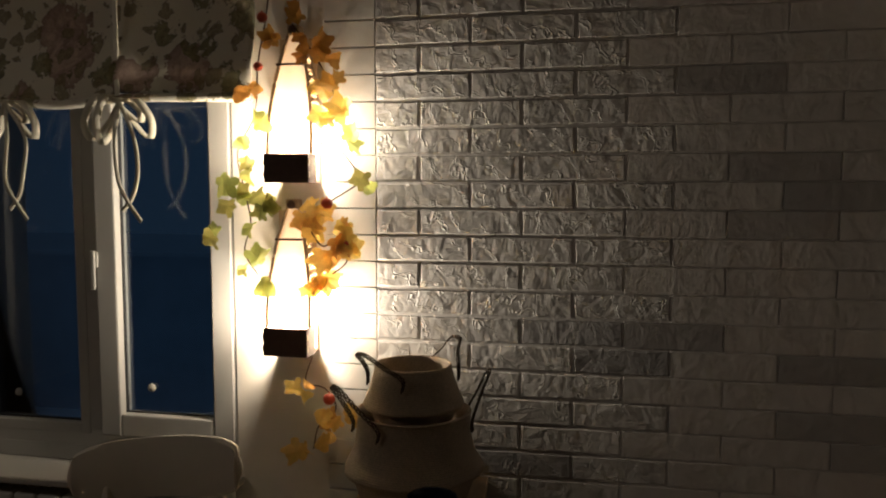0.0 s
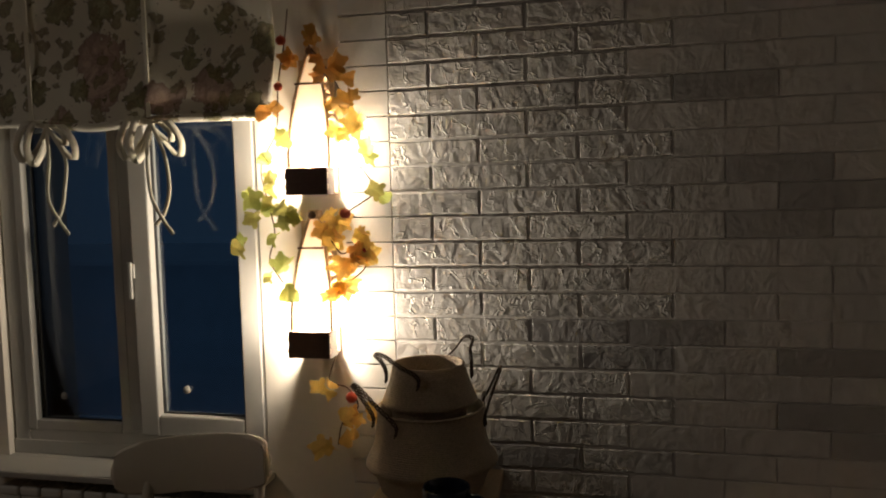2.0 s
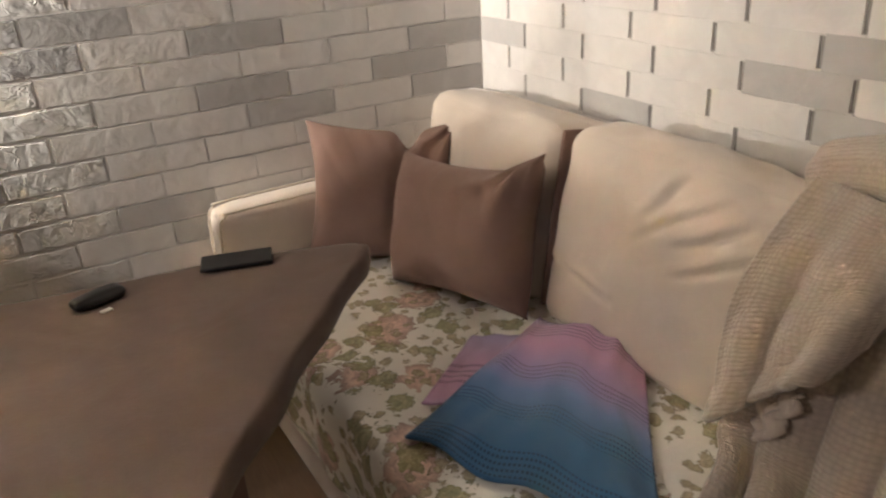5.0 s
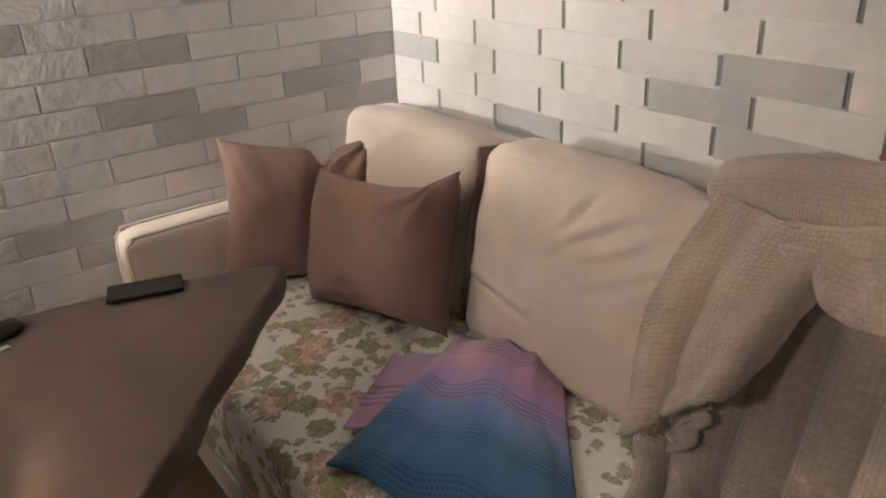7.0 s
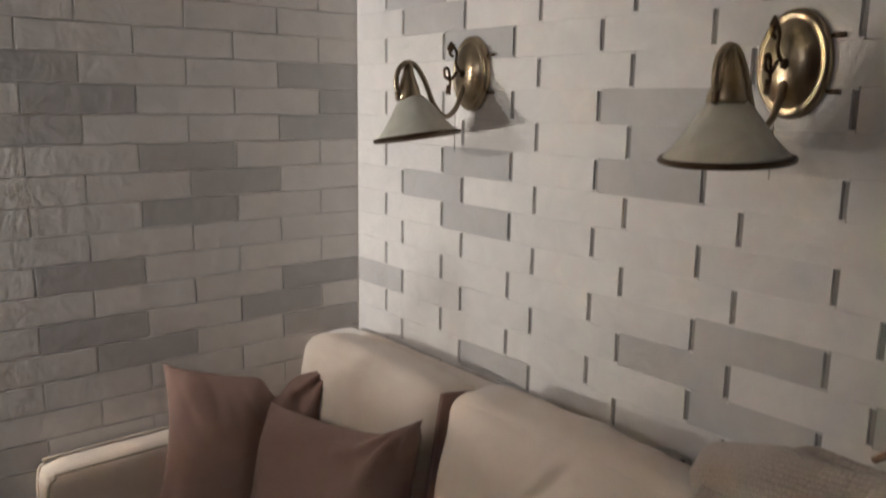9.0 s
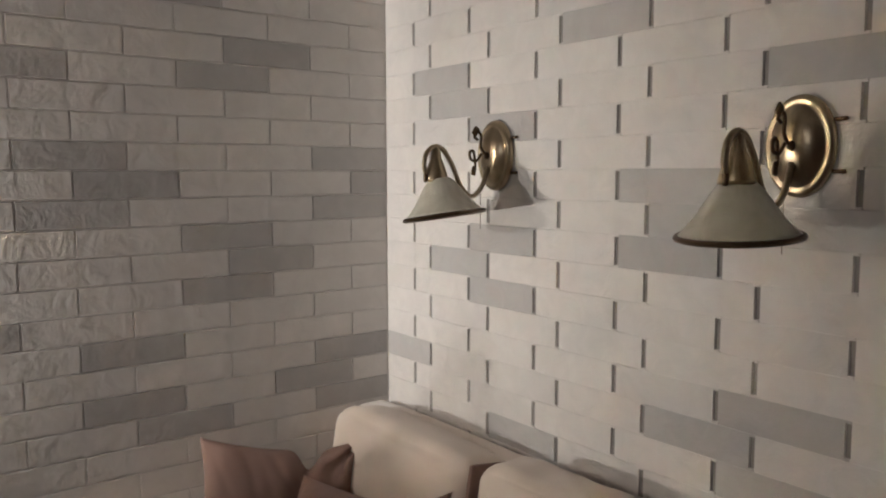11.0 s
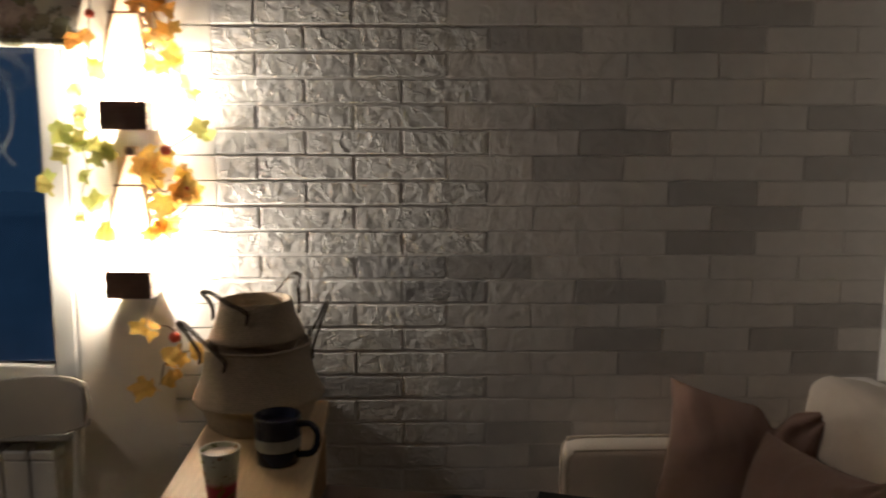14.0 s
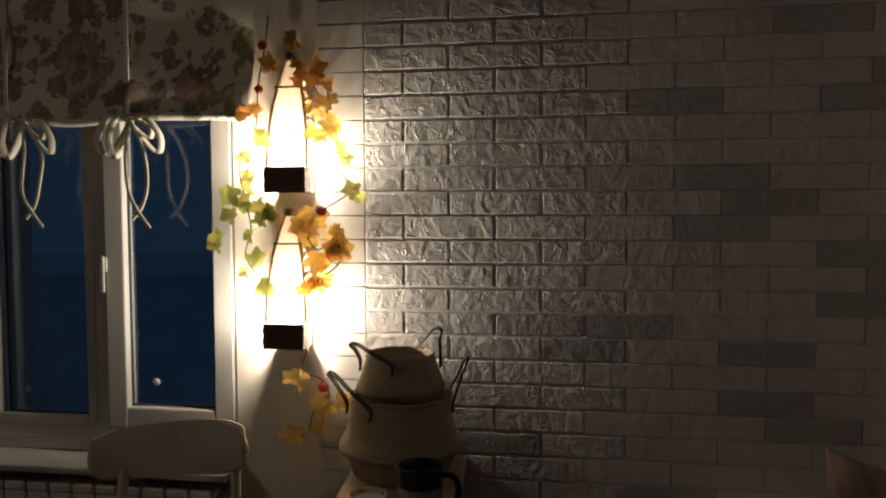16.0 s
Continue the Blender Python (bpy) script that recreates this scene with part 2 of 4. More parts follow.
def leaf_mat(name, base):
    m, nt, b = mat(name, base, 0.55)
    info = nt.nodes.new("ShaderNodeObjectInfo")
    v = coords(nt)
    n = noise_tex(nt, v, 60, 4)
    tone = ramp(nt, info.outputs["Random"], [(0.0, (base[0] * 0.72, base[1] * 0.52, base[2] * 0.5)), (0.5, base), (1.0, tuple(min(1, c * 1.3) for c in base))])
    col = mix(nt, 0.35, tone, ramp(nt, n, [(0.35, tuple(c * 0.45 for c in base)), (0.65, base)]))
    nt.links.new(col, b.inputs["Base Color"])
    out = nt.nodes["Material Output"]
    tr = nt.nodes.new("ShaderNodeBsdfTranslucent")
    nt.links.new(col, tr.inputs["Color"])
    sh = nt.nodes.new("ShaderNodeMixShader")
    sh.inputs[0].default_value = 0.68
    nt.links.new(b.outputs[0], sh.inputs[1])
    nt.links.new(tr.outputs[0], sh.inputs[2])
    nt.links.new(sh.outputs[0], out.inputs["Surface"])
    return m


M["leaf_green"] = leaf_mat("green_yellow_leaf", (0.46, 0.52, 0.17))
M["leaf_orange"] = leaf_mat("orange_leaf", (0.90, 0.64, 0.20))
M["leaf_brown"] = leaf_mat("brown_orange_leaf", (0.66, 0.37, 0.10))


def glass_mat():
    m, nt, b = mat("window_glass")
    out = nt.nodes["Material Output"]
    tr = nt.nodes.new("ShaderNodeBsdfTransparent")
    tr.inputs[0].default_value = (0.9, 0.93, 0.95, 1)
    gl = nt.nodes.new("ShaderNodeBsdfGlossy")
    gl.inputs["Roughness"].default_value = 0.02
    fr = nt.nodes.new("ShaderNodeFresnel")
    fr.inputs[0].default_value = 1.5
    sh = nt.nodes.new("ShaderNodeMixShader")
    nt.links.new(math_node(nt, "MULTIPLY", fr.outputs[0], 1.6), sh.inputs[0])
    nt.links.new(tr.outputs[0], sh.inputs[1])
    nt.links.new(gl.outputs[0], sh.inputs[2])
    nt.links.new(sh.outputs[0], out.inputs["Surface"])
    return m


M["glass"] = glass_mat()


def diffuser_mat():
    m, nt, b = mat("white_acrylic_diffuser", (0.82, 0.80, 0.76), 0.5)
    out = nt.nodes["Material Output"]
    tr = nt.nodes.new("ShaderNodeBsdfTranslucent")
    tr.inputs[0].default_value = (0.86, 0.82, 0.76, 1)
    sh = nt.nodes.new("ShaderNodeMixShader")
    sh.inputs[0].default_value = 0.55
    nt.links.new(b.outputs[0], sh.inputs[1])
    nt.links.new(tr.outputs[0], sh.inputs[2])
    nt.links.new(sh.outputs[0], out.inputs["Surface"])
    return m


M["diffuser"] = diffuser_mat()


def frosted():
    m, nt, b = mat("frosted_glass_shade", (0.74, 0.72, 0.64), 0.35)
    v = coords(nt)
    n = noise_tex(nt, v, 18, 4, 0.6, 1.0)
    nt.links.new(ramp(nt, n, [(0.3, (0.60, 0.58, 0.50)), (0.7, (0.80, 0.78, 0.71))]), b.inputs["Base Color"])
    out = nt.nodes["Material Output"]
    tr = nt.nodes.new("ShaderNodeBsdfTranslucent")
    tr.inputs[0].default_value = (0.8, 0.78, 0.7, 1)
    sh = nt.nodes.new("ShaderNodeMixShader")
    sh.inputs[0].default_value = 0.35
    nt.links.new(b.outputs[0], sh.inputs[1])
    nt.links.new(tr.outputs[0], sh.inputs[2])
    nt.links.new(sh.outputs[0], out.inputs["Surface"])
    return m


M["shade"] = frosted()


# ---- mesh helpers ----
def thing(name, m, label, category, group="", kind=""):
    ob = new(name)
    ob.empty_display_size = 0.05
    ob.matrix_world = m
    return tagged(ob, label, category, group, kind)


def part(name, bm, material, parent=None, label="", smooth=True, m=None):
    me = bpy.data.meshes.new(name)
    bmesh.ops.recalc_face_normals(bm, faces=bm.faces)
    bm.to_mesh(me)
    bm.free()
    me.materials.append(M[material])
    for p in me.polygons:
        p.use_smooth = smooth
    ob = new(name, me)
    if parent is not None:
        ob.parent = parent
    if m is not None:
        ob.matrix_local = m
    return tagged(ob, label)


def setting(name, bm, material, label, smooth=False):
    return tagged(part(name, bm, material, None, label, smooth), label, name.split("_")[0], "", "structure")


def box(bm, lo, hi, bevel=0.0, segs=2):
    c, s = [(a + b) / 2 for a, b in zip(lo, hi)], [b - a for a, b in zip(lo, hi)]
    r = bmesh.ops.create_cube(bm, size=1, matrix=Matrix.Translation(c) @ Matrix.Diagonal((*s, 1)))
    if bevel:
        edges = list({e for v in r["verts"] for e in v.link_edges})
        bmesh.ops.bevel(bm, geom=edges, offset=bevel, segments=segs, affect="EDGES", profile=0.6)
    return bm


def boxed(lo, hi, bevel=0.0, segs=2):
    return box(bmesh.new(), lo, hi, bevel, segs)


def lathe(profile, n=40, squash=1.0, wob=0.0):
    """Turned shape from (radius, height) pairs about z."""
    bm = bmesh.new()
    rings = []
    for k, (r, z) in enumerate(profile):
        ring = []
        for i in range(n):
            a = 2 * math.pi * i / n
            rr = r * (1 + wob * noise.noise((math.cos(a) * 2, math.sin(a) * 2, z * 9)))
            ring.append(bm.verts.new((rr * math.cos(a), rr * squash * math.sin(a), z)))
        rings.append(ring)
    for a, b in zip(rings, rings[1:]):
        for i in range(n):
            bm.faces.new((a[i], a[(i + 1) % n], b[(i + 1) % n], b[i]))
    return bm


def smooth_line(points, steps=8):
    """A Catmull-Rom line through the points."""
    p = [Vector(q) for q in points]
    p = [2 * p[0] - p[1], *p, 2 * p[-1] - p[-2]]
    out = []
    for a, b, c, d in zip(p, p[1:], p[2:], p[3:]):
        for k in range(steps):
            t = k / steps
            out.append(0.5 * (2 * b + (c - a) * t + (2 * a - 5 * b + 4 * c - d) * t * t + (3 * b - a - 3 * c + d) * t ** 3))
    out.append(p[-2])
    return out


def tube(points, radius, n=8, bm=None, steps=6, taper=None, flat=1.0):
    bm = bm or bmesh.new()
    line = smooth_line(points, steps)
    rings, up = [], Vector((0.13, 0.21, 1)).normalized()
    for k, p in enumerate(line):
        d = (line[min(k + 1, len(line) - 1)] - line[max(k - 1, 0)]).normalized()
        side = d.cross(up)
        if side.length < 0.05:
            side = d.cross(Vector((1, 0, 0)))
        side.normalize()
        top = side.cross(d)
        r = radius if taper is None else radius * (1 + (taper - 1) * k / (len(line) - 1))
        rings.append([bm.verts.new(p + r * (math.cos(a) * side + flat * math.sin(a) * top)) for a in [2 * math.pi * i / n for i in range(n)]])
    for a, b in zip(rings, rings[1:]):
        for i in range(n):
            bm.faces.new((a[i], a[(i + 1) % n], b[(i + 1) % n], b[i]))
    bm.faces.new(rings[0])
    bm.faces.new(rings[-1])
    return bm


def soft_box(w, d, h, r, bulge=(0, 0, 0), cuts=14, rumple=0.0, scale=6.0, seed=0.0):
    """A stuffed block centred on the origin with rounded edges, bulging faces and a rumpled skin."""
    bm = bmesh.new()
    half = Vector((w / 2, d / 2, h / 2))
    bmesh.ops.create_cube(bm, size=2)
    bmesh.ops.subdivide_edges(bm, edges=bm.edges[:], cuts=cuts, use_grid_fill=True)
    for v in bm.verts:
        q = v.co.copy()
        p = Vector([q[i] * half[i] for i in range(3)])
        core = Vector([max(-half[i] + r, min(half[i] - r, p[i])) for i in range(3)])
        off = p - core
        if off.length > 1e-6:
            p = core + off.normalized() * r
        for i in range(3):
            j, k = (i + 1) % 3, (i + 2) % 3
            p[i] += bulge[i] * q[i] * max(0, 1 - q[j] ** 2) * max(0, 1 - q[k] ** 2)
        if rumple:
            nrm = (p - core * 0.7).normalized()
            p += nrm * rumple * (noise.noise(p * scale + Vector((seed, seed, 0))) + 0.5 * noise.noise(p * scale * 2.3 + Vector((0, seed, seed))))
        v.co = p
    return bm


def pillow(w, h, t, seed=0.0, n=52, chop=0.0, at=0.2, ear=0.0):
    """A scatter cushion in the xz plane, with pinched corners and creases; chop dents the top edge, ear lifts a corner."""
    bm = bmesh.new()
    for side in (1, -1):
        grid = []
        for i in range(n + 1):
            row = []
            for j in range(n + 1):
                u, v = 2 * i / n - 1, 2 * j / n - 1
                pin = 1 - 0.13 * (1 - v * v) * abs(u) ** 3
                pin2 = 1 - 0.13 * (1 - u * u) * abs(v) ** 3
                x, z = w / 2 * u * pin, h / 2 * v * pin2
                body = max(0.0, (1 - u ** 4) * (1 - v ** 4)) ** 0.62
                crease = 0.006 * noise.noise((u * 2.6 + seed, v * 2.0, seed)) - 0.010 * max(0, 1 - 5 * abs(noise.noise((u * 2.8 + 0.9 * v + seed, v * 0.7 - u * 0.2, seed + 3.0)))) * max(0, 0.15 + 0.85 * v)
                fan = 0.015 * math.sin(9 * math.atan2(v - 1, u - 0.9)) * max(0, 1 - math.hypot(u - 0.9, v - 1) / 1.2)
                dent = math.exp(-((u - at + 0.12 * (1 - v)) / 0.13) ** 2) * max(0, 0.55 + 0.45 * v)
                y = side * (t / 2 * body * (1 - (0.55 if chop else 0) * dent) + (crease + fan) * min(1, body * 2.5))
                z -= chop * dent * max(0, v) ** 1.5
                lift = ear * max(0, 1 - math.hypot(u - 1, v - 1) / 0.45)
                row.append(bm.verts.new((x + 0.3 * lift, y - 0.4 * lift, z + lift)))
            grid.append(row)
        for i in range(n):
            for j in range(n):
                f = (grid[i][j], grid[i + 1][j], grid[i + 1][j + 1], grid[i][j + 1])
                bm.faces.new(f if side < 0 else f[::-1])
    bmesh.ops.remove_doubles(bm, verts=bm.verts[:], dist=0.0008)
    return bm


def sheet(fn, nu, nv, thick=0.0, size=(1.0, 1.0), start=(0.0, 0.0)):
    """A cloth surface from fn(u, v), with a UV layer in metres, and a thickness."""
    bm = bmesh.new()
    uv = bm.loops.layers.uv.new("UVMap")
    where = {}
    grid = []
    for i in range(nu + 1):
        row = []
        for j in range(nv + 1):
            v = bm.verts.new(fn(i / nu, j / nv))
            where[v] = (start[0] + i / nu * size[0], start[1] + j / nv * size[1])
            row.append(v)
        grid.append(row)
    for i in range(nu):
        for j in range(nv):
            bm.faces.new((grid[i][j], grid[i + 1][j], grid[i + 1][j + 1], grid[i][j + 1]))
    if thick:
        bm.normal_update()
        twin = {v: bm.verts.new(v.co - v.normal * thick) for row in grid for v in row}
        for v, w in twin.items():
            where[w] = where[v]
        for f in bm.faces[:]:
            bm.faces.new([twin[v] for v in reversed(f.verts)])
        rim = [grid[i][0] for i in range(nu + 1)] + [grid[nu][j] for j in range(1, nv + 1)] + [grid[i][nv] for i in range(nu - 1, -1, -1)] + [grid[0][j] for j in range(nv - 1, 0, -1)]
        for a, b in zip(rim, rim[1:] + rim[:1]):
            bm.faces.new((a, twin[a], twin[b], b))
    for f in bm.faces:
        for lp in f.loops:
            lp[uv].uv = where[lp.vert]
    return bm


# ---- the room ----
WALL_Y, WALL_X, CEIL = 2.008, 1.868, 2.62
H, Z0 = 0.0735, 1.10
WIN = (-1.60, -0.53, 0.735, 2.25)
HOLE = (-1.53, -0.555, 0.724, 2.22)
setting("floor", boxed((-4.2, -5.2, -0.1), (2.1, 2.4, 0)), "floor", "brown laminate floor of the dim room")
setting("ceiling", boxed((-4.2, -5.2, CEIL), (2.1, 2.4, CEIL + 0.1)), "ceiling", "plain white painted ceiling")
bm = bmesh.new()
for lo, hi in (((-4.2, WALL_Y, 0), (HOLE[0], 2.36, CEIL)), ((HOLE[1], WALL_Y, 0), (2.1, 2.36, CEIL)),
               ((HOLE[0], WALL_Y, 0), (HOLE[1], 2.36, HOLE[2])), ((HOLE[0], WALL_Y, HOLE[3]), (HOLE[1], 2.36, CEIL))):
    box(bm, lo, hi)
wall_a = setting("wall_north", bm, "plaster", "cream plaster wall with window and decorative brick panels")
wall_b = setting("wall_east", boxed((WALL_X, -5.2, 0), (2.1, WALL_Y, CEIL)), "joint_white", "white decorative brick wall behind the sofa")
# unseen closing walls, set far off and dark to weaken bounced light
setting("wall_south", boxed((-4.2, -5.2, 0), (WALL_X, -5.0, CEIL)), "unseen_paint", "unseen taupe wall behind the room, dark to cut bounce light")
setting("wall_west", boxed((-4.2, -5.0, 0), (-4.0, WALL_Y, CEIL)), "unseen_paint", "unseen taupe side wall, dark to cut bounce light")

# ---- the window ----
win = thing("window_1", pose(0.0247, -0.1175, 0.0814) @ Matrix.Diagonal((0.9485, 1, 0.9485, 1)), "white plastic two-pane window at dusk with deep blue glass", "window", "", "structure")


def frame_ring(x0, x1, z0, z1, w, y0, y1, bevel=0.006):
    b = bmesh.new()
    box(b, (x0, y0, z0), (x0 + w, y1, z1), bevel)
    box(b, (x1 - w, y0, z0), (x1, y1, z1), bevel)
    box(b, (x0 + w, y0 + 0.001, z0), (x1 - w, y1, z0 + w), bevel)
    box(b, (x0 + w, y0 + 0.001, z1 - w), (x1 - w, y1, z1), bevel)
    return b


bm = frame_ring(WIN[0] - 0.03, WIN[1], WIN[2] + 0.01, WIN[3], 0.062, 2.15, 2.22)
box(bm, (-0.628, 2.149, WIN[2] + 0.07), (-0.591, 2.219, WIN[3] - 0.06), 0.004)
box(bm, (-1.150, 2.15, WIN[2] + 0.07), (-1.055, 2.22, WIN[3] - 0.06), 0.006)
part("window_frame", bm, "upvc", win, "", False)
part("frame_foot", boxed((HOLE[0] + 0.003, 2.031, 0.7455), (HOLE[1] - 0.003, 2.09, 0.795), 0.004), "upvc", win, "", False, win.matrix_world.inverted())
# strip added to catch lamplight and cover the reveal's shadow line
part("reveal_filler", boxed((-0.582, 2.0095, 0.746), (-0.5555, 2.033, 2.215), 0.003), "upvc", win, "", False, win.matrix_world.inverted())
sash = part("sash", frame_ring(-1.090, -0.621, 0.797, 2.21, 0.073, 2.125, 2.185), "upvc", win, "opening sash of white plastic", False)
part("pane", boxed((-1.03, 2.158, 0.86), (-0.68, 2.164, 2.15)), "glass", win, "", False).visible_shadow = False
part("pane", boxed((-1.57, 2.178, 0.80), (-1.14, 2.184, 2.20)), "glass", win, "", False).visible_shadow = False
for x0, x1, z0, z1, y in ((-1.0175, -0.6935, 0.8695, 2.138, 2.1575), (-1.514, -1.1815, 0.8255, 2.165, 2.1765)):
    part("gasket", frame_ring(x0, x1, z0, z1, 0.005, y - 0.004, y + 0.006, 0.0), "gasket", win, "thin black rubber seal", False)
part("glazing_bead", frame_ring(-1.570, -1.145, 0.79, 2.2, 0.036, 2.148, 2.176, 0.004), "upvc", win, "", False)
bm = boxed((-1.108, 2.121, 1.345), (-1.080, 2.127, 1.395), 0.002)
box(bm, (-1.102, 2.114, 1.275), (-1.086, 2.1205, 1.40), 0.003, 3)
part("window_handle", bm, "upvc", win, "white lever handle")
for x, z, y in ((-1.435, 0.91, 2.1755), (-0.925, 0.955, 2.1555)):
    b = bmesh.new()
    bmesh.ops.create_cone(b, cap_ends=True, segments=24, radius1=0.0135, radius2=0.0125, depth=0.004, matrix=Matrix.Translation((x, y, z)) @ Matrix.Rotation(math.pi / 2, 4, "X"))
    part("glass_sticker", b, "grey_band", win, "small round white sticker on the glass")
bm = boxed((HOLE[0] - 0.05, 1.865, 0.722), (HOLE[1] + 0.02, 2.007, 0.745), 0.007, 3)
box(bm, (HOLE[0] + 0.002, 2.005, 0.7245), (HOLE[1] - 0.002, 2.05, 0.7445))
part("window_sill", bm, "upvc", win, "white plastic window board", False, win.matrix_world.inverted())

# ---- assumed house outside, added for the pale line across the glass ----
house = thing("assumed_house", pose(-9.0, 14.0, -3.0), "assumed house block outside, added for the pale line across the glass", "house")
part("house_wall", boxed((-9, 0, 0), (9, 5, 3.24), 0.02), "house", house, "", False)
part("roof_ledge", boxed((-9.2, -0.25, 3.24), (9.2, 5.2, 3.33), 0.01), "ledge", house, "pale ledge along the flat roof", False)

# ---- the roman blind with ribbons ----
blind = thing("roman_blind", pose(-0.012, 1.992, 1.85), "floral cotton roman blind gathered up over the window", "blind")


def blind_fn(u, v):
    x = -1.78 + 1.325 * u
    z = 0.72 * v
    gather = sum(math.exp(-((x - c) / 0.05) ** 2) for c in (-1.285, -0.862))
    fold = 0.016 * math.sin(v * 15.0) * (1 - 0.7 * v) + 0.018 * (1 - v) ** 3
    y = -0.012 - fold - 0.012 * gather + 0.007 * noise.noise((x * 5, v * 6, 0.3))
    sag = 0.016 * math.sin(x * 7.3 + 0.5) * (1 - v) + 0.012 * gather * (1 - v)
    return Vector((x, y, z + sag))


part("cloth", sheet(blind_fn, 80, 60, 0.003), "blind", blind, "cream cotton with brown and green flower print")
part("hem_roll", tube([(-1.78, -0.03, 0.0), (-1.5, -0.036, 0.014), (-1.285, -0.04, 0.012), (-1.07, -0.036, -0.010), (-0.862, -0.042, 0.004), (-0.65, -0.034, 0.004), (-0.457, -0.03, 0.0)], 0.013, 10), "blind", blind, "", True)
for x in (-1.285, -0.862):
    part("ribbon_band", boxed((x - 0.007, -0.052, 0.0), (x + 0.007, -0.046, 0.72), 0.001), "ribbon", blind, "narrow ivory satin ribbon", False)


def strip(points, width, material, parent, label="", twist=0.0):
    line = smooth_line(points, 8)
    b = bmesh.new()
    prev = None
    for k, p in enumerate(line):
        d = (line[min(k + 1, len(line) - 1)] - line[max(k - 1, 0)]).normalized()
        a = twist * k / len(line)
        side = Vector((math.cos(a), math.sin(a), 0))
        side = (side - d * side.dot(d)).normalized()
        n = side.cross(d) * 0.0006
        row = [b.verts.new(p + side * s * width / 2 + n * t) for s, t in ((-1, -1), (1, -1), (1, 1), (-1, 1))]
        if prev:
            for i in range(4):
                b.faces.new((prev[i], prev[(i + 1) % 4], row[(i + 1) % 4], row[i]))
        prev = row
    return part("ribbon_" + ("loop" if twist else "tail"), b, material, parent, label)


def bow(x, z, lean):
    b = thing("ribbon_bow", pose(x, 1.925, z), "ivory satin ribbon bow hanging under the blind", "ribbon", "bows on the blind")
    part("knot", soft_box(0.022, 0.018, 0.024, 0.008, cuts=4), "ribbon", b)
    for k, (dx, dz) in enumerate(((-0.098, -0.105), (-0.060, -0.115), (0.112, -0.105), (0.080, -0.060))):
        strip([(0, 0, 0), (dx * 0.6, -0.02, 0.012 - 0.006 * k), (dx, -0.024, dz * 0.55), (dx * 0.85, -0.008, dz), (dx * 0.4, 0.004, dz * 0.6), (0, 0, -0.004)], 0.021, "ribbon", b, "", 1.1 + 0.3 * k)
    strip([(0, -0.004, 0), (-0.012 + lean, -0.012, -0.10), (-0.006, -0.01, -0.22), (0.025, -0.006, -0.29), (0.06, -0.004, -0.34)], 0.013, "ribbon", b)
    strip([(0.005, -0.008, 0), (0.05 + lean, -0.015, -0.10), (0.058, -0.012, -0.2), (0.035, -0.006, -0.27), (0.0, -0.002, -0.31)], 0.013, "ribbon", b)


bow(-0.856, 1.842, 0.0)
bow(-1.225, 1.845, 0.02)

# ---- the radiator under the window ----
rad = thing("radiator", pose(-0.60, 1.955, 0.10), "white sectional radiator under the window board", "radiator")
for k in range(11):
    x = -0.081 * k - 0.04
    bm = boxed((x - 0.037, -0.045, 0.03), (x + 0.037, -0.028, 0.545), 0.006)
    box(bm, (x - 0.037, -0.050, 0.545), (x + 0.037, 0.022, 0.578), 0.010, 3)
    box(bm, (x - 0.030, -0.0275, 0.05), (x + 0.030, 0.018, 0.53), 0.005)
    part("section", bm, "radiator", rad)
for z in (0.06, 0.52):
    part("header_pipe", tube([(0, 0, z), (-0.45, 0, z), (-0.90, 0, z)], 0.014, 12), "radiator", rad)
part("bracket_pipe", tube([(0.0, 0, 0.06), (0.06, 0, 0.06), (0.07, 0.0, -0.02), (0.07, 0.0, -0.10)], 0.011, 10), "radiator", rad)

# ---- two wooden wall lamps ----


